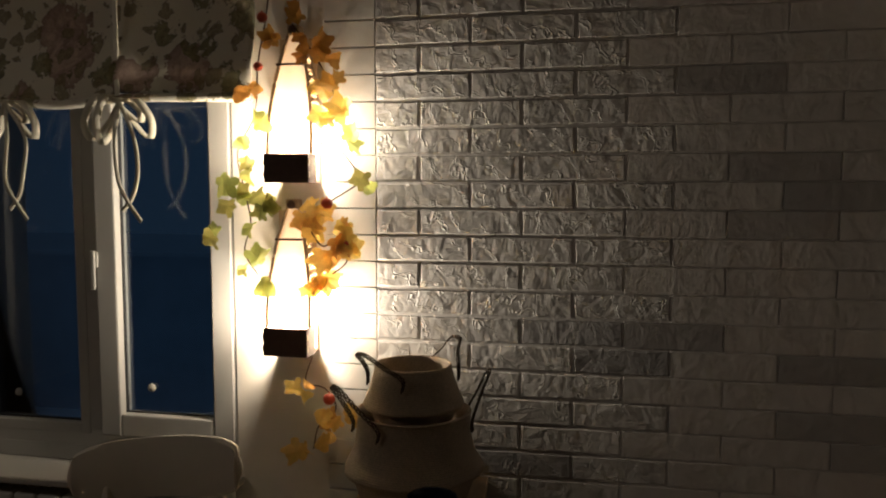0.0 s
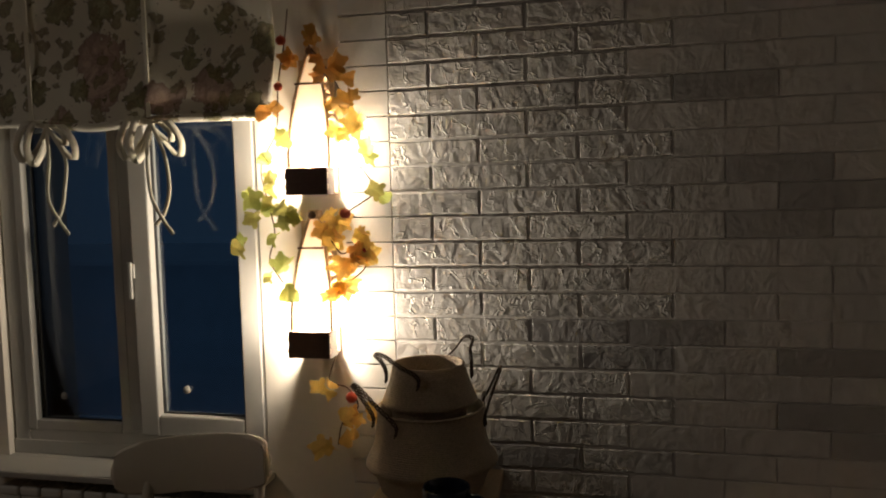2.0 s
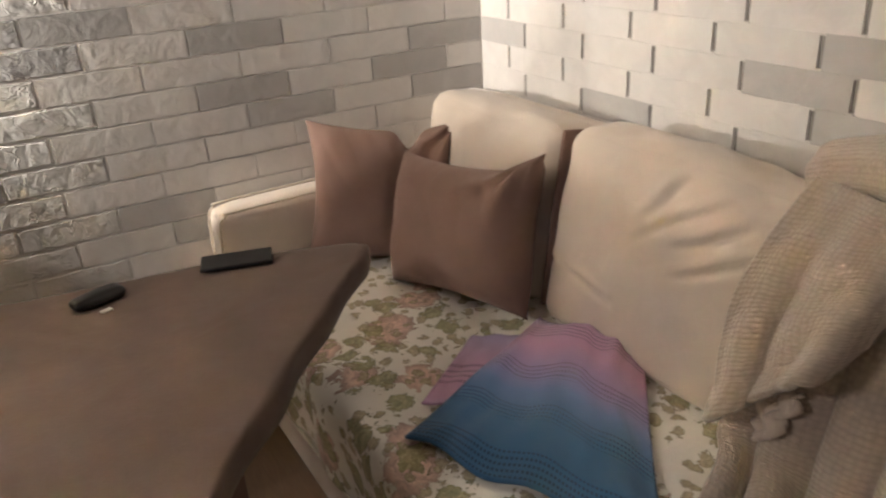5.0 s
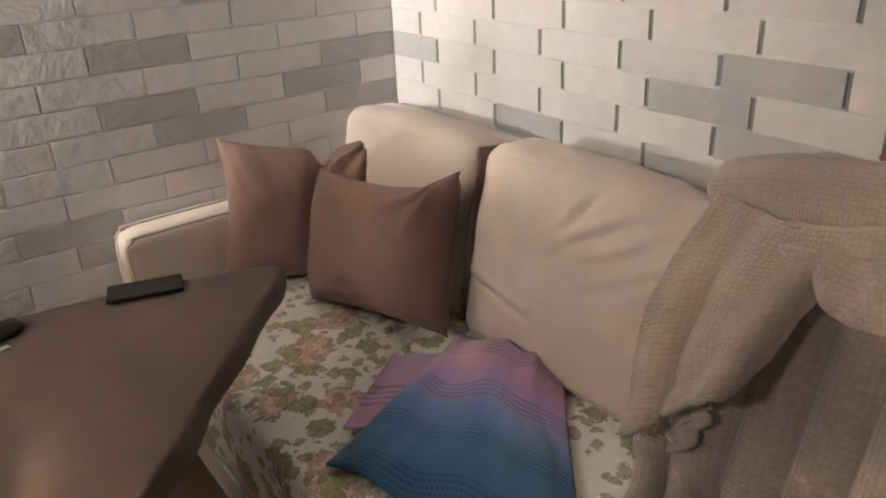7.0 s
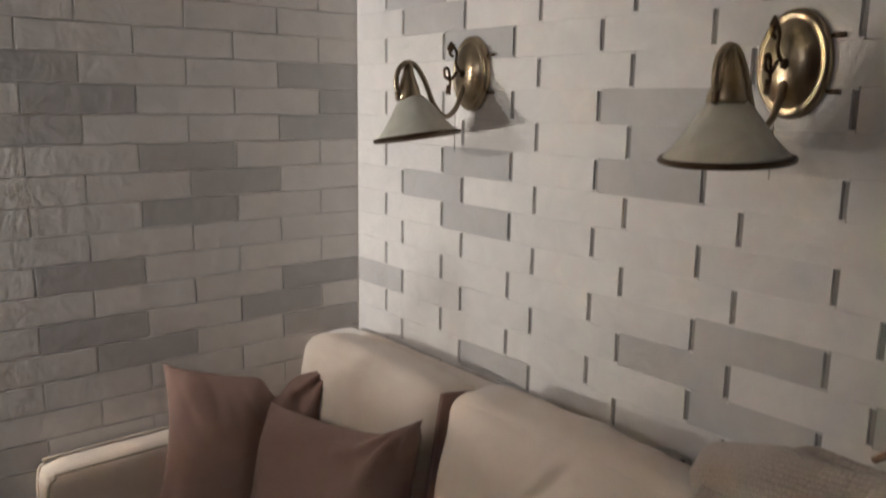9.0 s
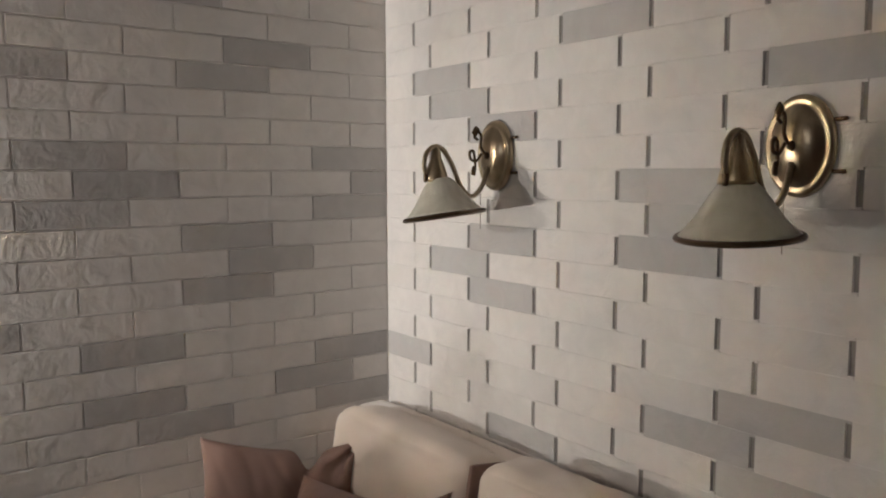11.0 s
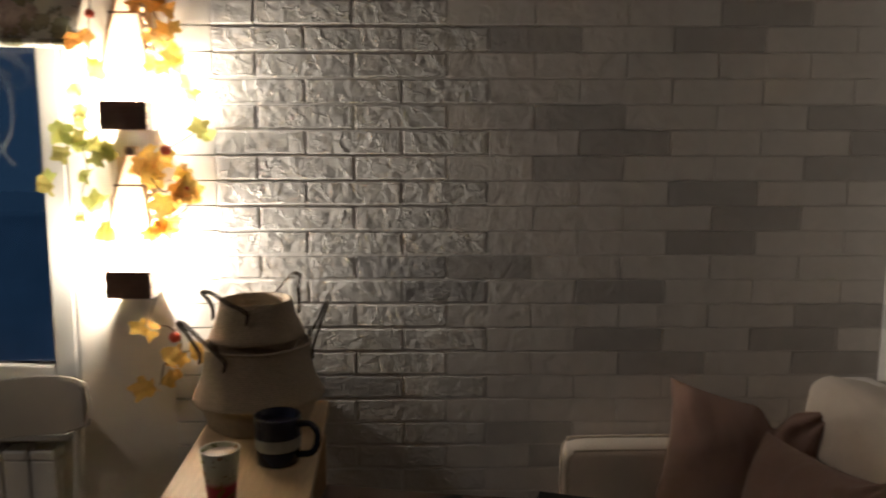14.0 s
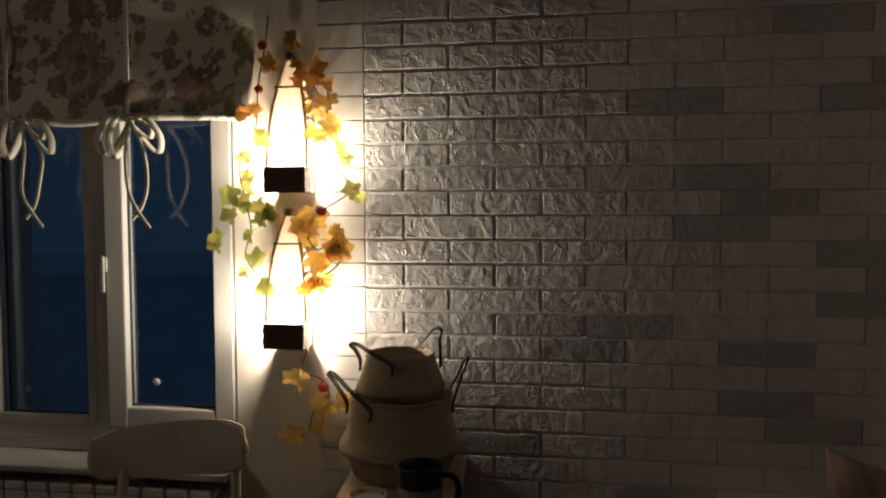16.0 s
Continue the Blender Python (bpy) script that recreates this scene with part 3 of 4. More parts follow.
def wall_lamp(x, z):
    lamp = thing("wall_lamp", pose(x, 2.004, z), "lit pointed plywood wall lamp with fretwork sides", "wall lamp", "wooden wall lamps")
    part("back_board", boxed((-0.055, -0.008, 0.0), (0.055, 0.0, 0.40), 0.002), "ply", lamp, "", False)
    bm = boxed((-0.064, -0.111, 0.0), (0.064, -0.103, 0.078), 0.0015)
    box(bm, (-0.064, -0.1025, 0.0), (-0.056, -0.045, 0.078), 0.0015)
    box(bm, (0.056, -0.1025, 0.0), (0.064, -0.045, 0.078), 0.0015)
    box(bm, (-0.0555, -0.1025, 0.0005), (0.0555, -0.0085, 0.006))
    base = part("base_box", bm, "dark_box", lamp, "dark brown plywood box with finger joints", False)
    for zz, xx in ((0.022, 0.0645), (0.055, 0.0645), (0.022, -0.0645), (0.055, -0.0645)):
        part("finger_joint", boxed((xx - 0.002, -0.112, zz - 0.008), (xx + 0.002, -0.105, zz + 0.008)), "ply", base, "", False)

    def edge(s):
        return 0.062 * (1 - s ** 1.9) + 0.010 * s

    # front shell, narrowing to a blunt tip
    def front(u, v):
        w = edge(v) - 0.003
        x = (2 * u - 1) * w
        bow_out = 0.072 * (1 - v ** 1.5)
        return Vector((x, -0.028 - bow_out * (1 - 0.25 * (2 * u - 1) ** 2), 0.080 + 0.345 * v))

    part("diffuser", sheet(front, 10, 24, 0.002), "diffuser", lamp, "glowing white curved front")
    for sx in (-1, 1):
        rail = [(sx * (edge(s) + 0.001), -0.030 - 0.055 * (1 - s ** 1.5), 0.078 + 0.35 * s) for s in [k / 8 for k in range(9)]]
        side = part("side_rail", tube(rail, 0.0045, 6, steps=3), "ply", lamp)
        back = [(sx * (edge(s) + 0.001), -0.012, 0.078 + 0.35 * s) for s in [k / 8 for k in range(9)]]
        part("side_rail", tube(back, 0.004, 6, steps=3), "ply", lamp)

        def side_fn(u, v, sx=sx, slat=0):
            s = 0.235 + 0.085 * slat + 0.046 * v
            y0, y1 = -0.012, -0.030 - 0.055 * (1 - s ** 1.5)
            return Vector((sx * (edge(s) + 0.0005), y0 + (y1 - y0) * u, 0.078 + 0.35 * s))

        for slat in range(9):
            part("side_slat", sheet(lambda u, v, s=slat: side_fn(u, v, sx, s), 3, 2, 0.002), "ply", lamp)
        for k in range(9):
            s = 0.40 + 0.055 * k
            y1 = -0.030 - 0.055 * (1 - s ** 1.5)
            zz, x = 0.078 + 0.35 * s, sx * (edge(s) + 0.003)
            part("fret_bar", tube([(x, y1, zz), (x, (y1 - 0.012) / 2, zz + 0.012), (x, -0.012, zz)], 0.0022, 5, steps=2), "ply", side)
    part("tip_collar", boxed((-0.018, -0.046, 0.405), (0.018, -0.008, 0.432), 0.006, 3), "ply", lamp)
    part("tip_knob", lathe([(0.001, 0.0), (0.009, 0.003), (0.012, 0.012), (0.008, 0.021), (0.001, 0.024)], 16), "dark_box", lamp, "", True, pose(0, -0.05, 0.405))
    part("cross_bar", boxed((-0.040, -0.074, 0.318), (0.040, -0.068, 0.324), 0.001), "dark_box", lamp, "", False)
    holder = part("bulb_holder", lathe([(0.001, 0.008), (0.016, 0.008), (0.016, 0.04), (0.012, 0.056), (0.001, 0.056)], 18), "paper", lamp, "", True, pose(0, -0.07, 0))
    return lamp


wall_lamp(-0.345, 1.612)
wall_lamp(-0.356, 1.135)

# ---- sconces on the brick wall ----


def sconce(y, tilt):
    s = thing("brass_sconce", pose(WALL_X - 0.008, y, 1.652), "unlit antique brass sconce with a frosted glass bell shade", "sconce", "brass wall sconces")
    flat = Matrix.Rotation(-math.pi / 2, 4, "Y")
    plate = part("wall_plate", lathe([(0.001, 0.034), (0.022, 0.033), (0.040, 0.026), (0.050, 0.017), (0.0535, 0.014), (0.056, 0.016), (0.060, 0.016), (0.064, 0.010), (0.065, 0.0)], 44, 1.0), "brass", s, "oval domed brass plate", True, flat @ Matrix.Diagonal((1.42, 1.0, 1, 1)))
    part("screw", lathe([(0.001, 0.042), (0.006, 0.040), (0.007, 0.032)], 14), "bronze", plate, "", True, pose(0, 0, 0))
    for dz in (0.045, -0.045):
        part("fixing_stud", tube([(-0.004, -0.060, dz), (-0.006, -0.082, dz)], 0.004, 8, steps=2), "bronze", s)
    arm = [(-0.03, 0, -0.03), (-0.055, 0, -0.085), (-0.09, 0, -0.105), (-0.125, 0, -0.075), (-0.150, 0, -0.025), (-0.178, 0, 0.012), (-0.205, 0, 0.020), (-0.228, 0, 0.004), (-0.236, 0, -0.025), (-0.232, 0, -0.048)]
    part("arm", tube(arm, 0.0062, 10), "brass", s, "curved brass arm")
    part("arm_tip", soft_box(0.011, 0.011, 0.026, 0.005, cuts=3), "bronze", s, "", True, pose(-0.232, 0, -0.056))
    part("scroll", tube([(-0.035, 0.004, 0.0), (-0.052, 0.005, 0.022), (-0.050, 0.006, 0.05), (-0.064, 0.007, 0.066), (-0.071, 0.007, 0.048), (-0.060, 0.007, 0.040)], 0.0036, 8), "bronze", s, "dark leaf scroll")
    part("scroll", tube([(-0.050, 0.004, 0.004), (-0.066, 0.005, -0.014), (-0.085, 0.005, -0.010), (-0.088, 0.005, 0.008), (-0.076, 0.005, 0.010), (-0.070, 0.005, -0.022), (-0.073, 0.005, -0.040)], 0.0036, 8), "bronze", s)
    part("leaf_bud", soft_box(0.018, 0.006, 0.024, 0.003, cuts=4), "bronze", s, "", True, pose(-0.068, 0.006, 0.062, 0, 35, 0))
    part("leaf_bud", soft_box(0.014, 0.006, 0.024, 0.003, cuts=4), "bronze", s, "", True, pose(-0.074, 0.006, -0.040, 0, 10, 0))
    cx = -0.200
    cup = part("shade_holder", lathe([(0.006, 0.018), (0.010, 0.012), (0.014, -0.01), (0.024, -0.035), (0.030, -0.058), (0.031, -0.066), (0.026, -0.064)], 30), "brass", s, "brass bell holder", True, pose(cx, 0, 0))
    prof = [(0.026, -0.060), (0.040, -0.075), (0.056, -0.098), (0.072, -0.122), (0.090, -0.142), (0.101, -0.152)]
    prof += [(r - 0.004, z - 0.001) for r, z in reversed(prof)]
    shade = part("shade", lathe(prof, 48), "shade", s, "milky frosted glass bell", True, pose(cx, 0, 0, tilt, -4, 0))
    ring = lathe([(0.100 + 0.0055 * math.cos(a), -0.153 + 0.0055 * math.sin(a)) for a in [2 * math.pi * i / 8 for i in range(9)]], 56)
    part("rim", ring, "bronze", shade, "dark bronze painted rim")
    part("pull_cord", tube([(-0.06, -0.004, -0.10), (-0.06, -0.004, -0.16), (-0.06, -0.004, -0.19)], 0.0009, 5, steps=2), "bronze", s, "thin pull cord")


sconce(1.452, -8)
sconce(0.622, 0)

# ---- the sofa ----
sofa = thing("sofa", pose(0, 0, 0), "beige upholstered corner-standing sofa with loose back cushions", "sofa")
bm = soft_box(0.94, 2.30, 0.22, 0.03, cuts=10)
part("base", bm, "beige", sofa, "", True, pose(1.39, 0.83, 0.20))
part("back_frame", soft_box(0.13, 2.30, 0.58, 0.035, cuts=12, rumple=0.004), "beige", sofa, "", True, pose(1.785, 0.83, 0.60))


def armrest(y):
    arm = part("armrest", soft_box(0.95, 0.120, 0.60, 0.035, (0, 0.004, 0.008), 16, 0.003), "beige", sofa, "square padded arm", True, pose(1.375, y, 0.392))
    for dy in (-0.054, 0.054):
        part("piping", tube([(-0.470, dy, -0.25), (-0.473, dy, 0.0), (-0.472, dy, 0.24), (-0.452, dy, 0.288), (-0.41, dy, 0.298), (0.0, dy, 0.302), (0.44, dy, 0.298)], 0.0038, 8), "piping", arm)


armrest(1.925)
armrest(-0.235)
for y in (1.50, 0.83, 0.16):
    part("seat_cushion", soft_box(0.80, 0.655, 0.15, 0.045, (0, 0, 0.015), 14, 0.004), "beige", sofa, "", True, pose(1.33, y, 0.375))
CREASES = ((-0.06, 0.205, 226, 0.12), (-0.155, 0.190, 215, 0.22), (-0.22, 0.16, 209, 0.17), (-0.275, 0.11, 203, 0.21), (0.10, -0.10, 176, 0.26))
for k, (y, w, top) in enumerate(((1.575, 0.625, 0.925), (0.885, 0.69, 0.955), (0.19, 0.66, 0.95))):
    hgt = top - 0.46
    bm = soft_box(0.19, w, hgt, 0.055, (0.035, 0.0, 0.012), 90 if k == 1 else 26, 0.014 if k else 0.006, 5.0, 3.0 * k + 1)
    if k == 1:
        for v in bm.verts:
            if v.co.x < 0.04:
                for y0, z0, ang, long in CREASES:
                    # creases run from the slumped corner across the face
                    dy, dz = -math.cos(radians(ang)), -math.sin(radians(ang)) * -1
                    ry, rz = v.co.y - y0, v.co.z - z0
                    t = (ry * dy + rz * dz) / long
                    off = -ry * dz + rz * dy + 0.006 * math.sin(t * 4 + y0 * 30)
                    if -0.1 < t < 1.1:
                        fade = max(0.0, 1 - abs(t - 0.4) / 0.7)
                        v.co.x += fade * (0.010 * math.exp(-((off / 0.010) ** 2)) - 0.007 * math.exp(-(((off - 0.021) / 0.012) ** 2)))
    part("back_cushion", bm, "beige", sofa, "plump beige loose cushion", True,
         pose(1.655 - 0.012 * k, y, 0.46 + hgt / 2 - 0.008, 0, 9, 0))
# brown strip in the cushion gap, standing in for the shade there
part("gap_strip", soft_box(0.165, 0.016, 0.455, 0.007, cuts=8), "brown", sofa, "dark brown strip standing in for the shaded gap between the back cushions", True, pose(1.650, 1.246, 0.695, 0, 9, 0))

# printed cover on the seat
cover = thing("seat_cover", pose(0, 0, 0.458), "cream floral cotton cover spread over the sofa seat", "seat cover")


def cover_fn(u, v):
    y = -0.13 + 1.93 * u
    s = v * 0.92
    x = 1.62 - min(s, 0.70)
    z = 0.018 + 0.010 * noise.noise((x * 5, y * 5, 0.0)) + 0.005 * noise.noise((x * 14, y * 14, 3.0))
    if s > 0.68:
        d = s - 0.68
        z -= d * 0.92
        x = 0.94 - 0.02 * min(1, d / 0.04) - 0.008 * math.sin(y * 22) * min(1, d * 8) - 0.01
    return Vector((x, y, z))


part("cover_cloth", sheet(cover_fn, 110, 60, 0.004), "seat_print", cover)

for y0, y1 in ((0.62, 1.24), (1.25, 1.79)):
    part("hem", tube([(0.915, y0, -0.205), (0.911, (y0 + y1) / 2, -0.212), (0.915, y1, -0.203)], 0.006, 6, flat=0.6), "ribbon", cover, "white lace hem")

# scatter cushions
c1 = thing("scatter_cushion", pose(1.370, 1.775, 0.675, -20, 5, -27), "dark brown square cushion leaning on the sofa arm", "cushion", "brown scatter cushions")
part("cushion_cover", pillow(0.46, 0.42, 0.15, 2.0, chop=0.055, at=0.30, ear=0.01), "brown", c1)
c2 = thing("scatter_cushion", pose(1.415, 1.425, 0.665, -17, -5, -75), "brown square cushion propped against the back cushion", "cushion", "brown scatter cushions")
part("cushion_cover", pillow(0.49, 0.37, 0.21, 9.0, ear=0.035), "brown", c2)

# crocheted throw in blue, lilac and pink
throw = thing("crocheted_throw", pose(0, 0, 0.49), "openwork throw shading from blue to lilac, dropped on the seat", "throw blanket")


def throw_mat():
    m, nt, b = mat("ombre_crochet", (0.3, 0.3, 0.6), 0.95)
    c = nt.nodes.new("ShaderNodeTexCoord")
    sep = nt.nodes.new("ShaderNodeSeparateXYZ")
    nt.links.new(c.outputs["UV"], sep.inputs[0])
    wob = math_node(nt, "MULTIPLY", math_node(nt, "SUBTRACT", noise_tex(nt, c.outputs["UV"], 5, 3), 0.5), 0.06)
    v = math_node(nt, "DIVIDE", math_node(nt, "ADD", sep.outputs[1], wob), 0.56)
    col = ramp(nt, v, [(0.0, (0.038, 0.12, 0.25)), (0.30, (0.06, 0.18, 0.37)), (0.46, (0.18, 0.28, 0.54)), (0.58, (0.40, 0.34, 0.60)), (0.74, (0.62, 0.36, 0.55)), (0.88, (0.60, 0.38, 0.54)), (1.0, (0.50, 0.40, 0.60))])
    # rows of small holes in bands, their shaded depth painted as darker dots
    cu = math_node(nt, "FRACT", math_node(nt, "MULTIPLY", sep.outputs[0], 120.0))
    cv = math_node(nt, "FRACT", math_node(nt, "MULTIPLY", sep.outputs[1], 78.0))
    hole = math_node(nt, "MULTIPLY", math_node(nt, "GREATER_THAN", cu, 0.45), math_node(nt, "GREATER_THAN", cv, 0.55))
    band = math_node(nt, "GREATER_THAN", math_node(nt, "SINE", math_node(nt, "MULTIPLY", sep.outputs[1], 44.0)), 0.35)
    fac = math_node(nt, "MULTIPLY", hole, math_node(nt, "MULTIPLY", band, 0.8))
    dark = mix(nt, 1.0, col, (0.25, 0.22, 0.30), "MULTIPLY")
    nt.links.new(mix(nt, fac, col, dark), b.inputs["Base Color"])
    n1 = bump(nt, b, noise_tex(nt, c.outputs["UV"], 330, 4, 0.7), 0.6, 0.003)
    bump(nt, b, hole, -0.4, 0.004, n1)
    b.inputs["Sheen Weight"].default_value = 0.3
    return m


M["throw"] = throw_mat()


def quad(a, b, c, d, u, v):
    return (1 - v) * ((1 - u) * Vector(a) + u * Vector(b)) + v * ((1 - u) * Vector(d) + u * Vector(c))


def throw_fn(u, v):
    p = quad((0.985, 0.957, 0), (1.19, 0.46, 0), (1.585, 0.935, 0), (1.475, 1.172, 0), u, v)
    along = (Vector((1.43, 1.17, 0)) - Vector((1.0, 1.0, 0))).normalized()
    ridge = 0.010 * math.sin(u * 11 + 1.5 * v) * v * v + 0.030 * noise.noise((u * 3.5, v * 3.0, 2.0)) * (0.4 + 0.6 * v) + 0.006 * noise.noise((u * 9, v * 6, 6.0))
    ridge += 0.030 * math.exp(-((u - 0.80 + 0.10 * (1 - v)) / 0.05) ** 2) * max(0, v - 0.55) * 2
    z = 0.012 + max(0, ridge + 0.008) + 0.055 * math.exp(-((u - 0.5) / 0.3) ** 2) * v ** 2
    p += along * 0.03 * noise.noise((u * 4, 0.5, v))
    edge = min(u, 1 - u, v, 1 - v)
    z *= 0.35 + 0.65 * min(1, edge * 9)
    return Vector((p.x, p.y, z))


part("main_fold", sheet(throw_fn, 60, 60, 0.006, (0.5, 0.56)), "throw", throw)


def throw_under(u, v):
    p = quad((1.065, 1.035, 0), (1.21, 0.92, 0), (1.46, 1.08, 0), (1.300, 1.205, 0), u, v)
    z = 0.010 + 0.008 * noise.noise((u * 5, v * 5, 8.0))
    return Vector((p.x, p.y, z))


part("under_fold", sheet(throw_under, 24, 30, 0.004, (0.24, 0.16), (0.0, 0.40)), "throw", throw, "lilac underside fold").location.z = -0.004

pad = thing("white_pad", pose(1.60, 0.90, 0.500, 0, 0, -62), "small white padded cloth tucked under the throw", "pad")
part("pad_body", pillow(0.17, 0.12, 0.045, 4.0, 14), "ribbon", pad, "", True, pose(0, 0, 0, 80, 0, 0))

# beige knitted blanket heaped over the sofa back
knit = thing("knitted_blanket", pose(0, 0, 0), "beige knitted blanket draped over sofa back and seat in folds", "blanket")
FALL = smooth_line([(1.80, 0, 0.955), (1.70, 0, 1.005), (1.60, 0, 0.975), (1.53, 0, 0.84), (1.49, 0, 0.66), (1.43, 0, 0.525), (1.28, 0, 0.505), (1.08, 0, 0.50), (0.94, 0, 0.495), (0.885, 0, 0.43), (0.875, 0, 0.25)], 8)


def along(line, v):
    k = min(v * (len(line) - 1), len(line) - 1.0001)
    i = int(k)
    return line[i].lerp(line[i + 1], k - i)


def knit_fn(u, v):
    p = along(FALL, v)
    q = along(FALL, min(1, v + 0.01)) - along(FALL, max(0, v - 0.01))
    n = Vector((q.z, 0, -q.x)).normalized()
    if n.x > 0:
        n = -n
    n = Vector((n.x, 0, abs(n.z)))
    left = 0.47 + 0.10 * min(1.0, (1.75 - p.x) / 0.25) - 0.5 * max(0.0, 1.47 - p.x)
    y = left - (0.22 + left) * u + 0.015 * noise.noise((v * 4, 3.0, u))
    # long soft folds that fan out towards the seat, with narrow valleys
    s = math.sin(u * 26.0 + 1.2 * v + 0.6 * math.sin(v * 4.0))
    fold = -0.045 * (1 - abs(s)) ** 1.2 + 0.020 * math.sin(u * 11 + 2.0 * v) + 0.016 * noise.noise((u * 7, v * 3, 5.0))
    return Vector((p.x, y, p.z)) + n * (0.030 + fold * min(1.0, 0.3 + 1.4 * v))


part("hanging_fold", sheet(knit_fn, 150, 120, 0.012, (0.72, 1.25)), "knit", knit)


def lapel_fn(u, v):
    """The towel-like flap that hangs forward over the corner of the back cushion."""
    p = quad((1.57, 0.545, 1.005), (1.50, 0.300, 1.020), (1.405, 0.345, 0.825), (1.385, 0.540, 0.622), u, v)
    p += Vector((-0.035, 0.035, 0.0)) * math.sin(math.pi * v) * (1 - u)
    ridge = 0.026 * math.cos(u * 9.5 - 0.8 * v) + 0.010 * math.cos(u * 21 + 3 * v)
    p += Vector((-1, -0.25, 0.25)) * (0.018 * math.sin(math.pi * u) + ridge * (0.35 + 0.65 * v) + 0.012 * noise.noise((u * 4, v * 5, 1.0)))
    # the hem curls outwards
    p += Vector((-0.030, 0, 0.006)) * max(0, v - 0.86) / 0.14
    return p


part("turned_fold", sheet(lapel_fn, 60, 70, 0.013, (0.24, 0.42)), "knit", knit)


def bundle(points, radius, slits, seed, size, blunt=8):
    """A fat roll of gathered cloth along a line, with rounded ends and lengthwise slits."""
    line = smooth_line(points, 8)

    def fn(u, v):
        p = along(line, u)
        d = (along(line, min(1, u + 0.02)) - along(line, max(0, u - 0.02))).normalized()
        side = d.cross(Vector((0, 0, 1))).normalized()
        top = side.cross(d)
        a = 2 * math.pi * v
        end = max(0.02, 1 - abs(2 * u - 1) ** blunt) ** 0.5
        slit = max(0, 1 - abs(math.sin(slits * a / 2 + 1.6 * u + seed)) * 4.5)
        r = radius * end * (1 - 0.30 * slit) * (1 + 0.16 * noise.noise((u * 5 + seed, 1.5 * math.cos(a), 1.5 * math.sin(a))) + 0.07 * math.sin(u * 17 + 2 * math.sin(a) + seed))
        return p + r * (1.1 * math.cos(a) * side + math.sin(a) * top)

    return sheet(fn, 70, 56, 0.0, size)


part("rolled_top", bundle([(1.615, 0.585, 0.990), (1.61, 0.50, 1.020), (1.60, 0.40, 1.040), (1.59, 0.26, 1.055), (1.60, 0.05, 1.055), (1.61, -0.20, 1.03)], 0.062, 2, 0.6, (0.82, 0.40)), "knit", knit)
part("gathered_fold", bundle([(1.545, 0.455, 0.975), (1.515, 0.385, 0.985), (1.495, 0.30, 1.010), (1.50, 0.18, 1.035), (1.52, 0.02, 1.04)], 0.036, 2, 2.1, (0.48, 0.24)), "knit", knit)
part("loose_puff", bundle([(1.500, 0.315, 0.975), (1.475, 0.25, 0.975), (1.47, 0.16, 0.985), (1.49, 0.04, 0.985)], 0.052, 1, 4.0, (0.30, 0.32), 6), "knit", knit)


def corner_fn(u, v):
    p = quad((1.44, 0.50, 0.66), (1.43, 0.43, 0.72), (1.40, 0.455, 0.63), (1.40, 0.485, 0.605), u, v)
    return p + Vector((-0.012 * math.sin(9 * u + 3 * v), 0.008 * math.sin(14 * v), 0.0))


part("pale_corner", sheet(corner_fn, 18, 20, 0.008, (0.08, 0.14)), "beige", knit, "pale crumpled corner of the lining")
part("dark_tie", tube([(1.665, 0.352, 1.095), (1.66, 0.338, 1.108), (1.655, 0.322, 1.118), (1.65, 0.31, 1.120)], 0.005, 8, taper=1.6), "brown", knit, "small dark brown tie")
part("tie_knot", soft_box(0.05, 0.06, 0.05, 0.02, cuts=8, rumple=0.012, scale=22), "knit", knit, "", True, pose(1.645, 0.290, 1.125))

# ---- the table with the brown cloth ----
table = thing("covered_table", pose(0.60, 1.10, 0), "table under a plain brown cloth that hangs in folds", "table")
OUT = [(0.250, 1.525), (0.42, 1.495), (0.60, 1.462), (0.78, 1.435), (0.96, 1.388), (1.082, 1.345), (1.100, 1.320), (1.06, 1.255), (0.905, 1.09), (0.735, 0.89), (0.605, 0.735), (0.53, 0.62), (0.50, 0.585), (0.30, 0.60), (0.245, 0.66), (0.240, 1.10)]
ring = []
for a, b in zip(OUT, OUT[1:] + OUT[:1]):
    steps = max(1, int((Vector(a) - Vector(b)).length / 0.018))
    ring += [Vector(a).lerp(Vector(b), k / steps) - Vector((0.60, 1.10)) for k in range(steps)]
bm = bmesh.new()
loops = []
for f, z, out in [(0.08, 0.752, 0), (0.3, 0.752, 0), (0.55, 0.752, 0), (0.8, 0.752, 0), (0.95, 0.752, 0), (0.985, 0.751, 0), (1.0, 0.745, 0.002), (1.0, 0.735, 0.005), (1.0, 0.715, 0.006), (1.0, 0.70, 0.006), (0.985, 0.695, 0.004), (0.96, 0.70, 0.0)]:
    loop = []
    for k, p in enumerate(ring):
        q = p * f
        d = p.normalized()
        wave = out * (0.6 + 1.1 * math.sin(k * 0.42) + 0.8 * noise.noise((k * 0.13, z * 3, 1)))
        lift = 0.0035 * noise.noise((q.x * 6, q.y * 6, 2.0)) + 0.002 * noise.noise((q.x * 19, q.y * 19, 5.0)) if f < 1 else 0
        loop.append(bm.verts.new((q.x + d.x * wave, q.y + d.y * wave, z + lift)))
    loops.append(loop)
for a, b in zip(loops, loops[1:]):
    for k in range(len(ring)):
        bm.faces.new((a[k], a[(k + 1) % len(ring)], b[(k + 1) % len(ring)], b[k]))
bm.faces.new(loops[0])
part("table_cloth", bm, "tablecloth", table, "thick plain brown cloth")
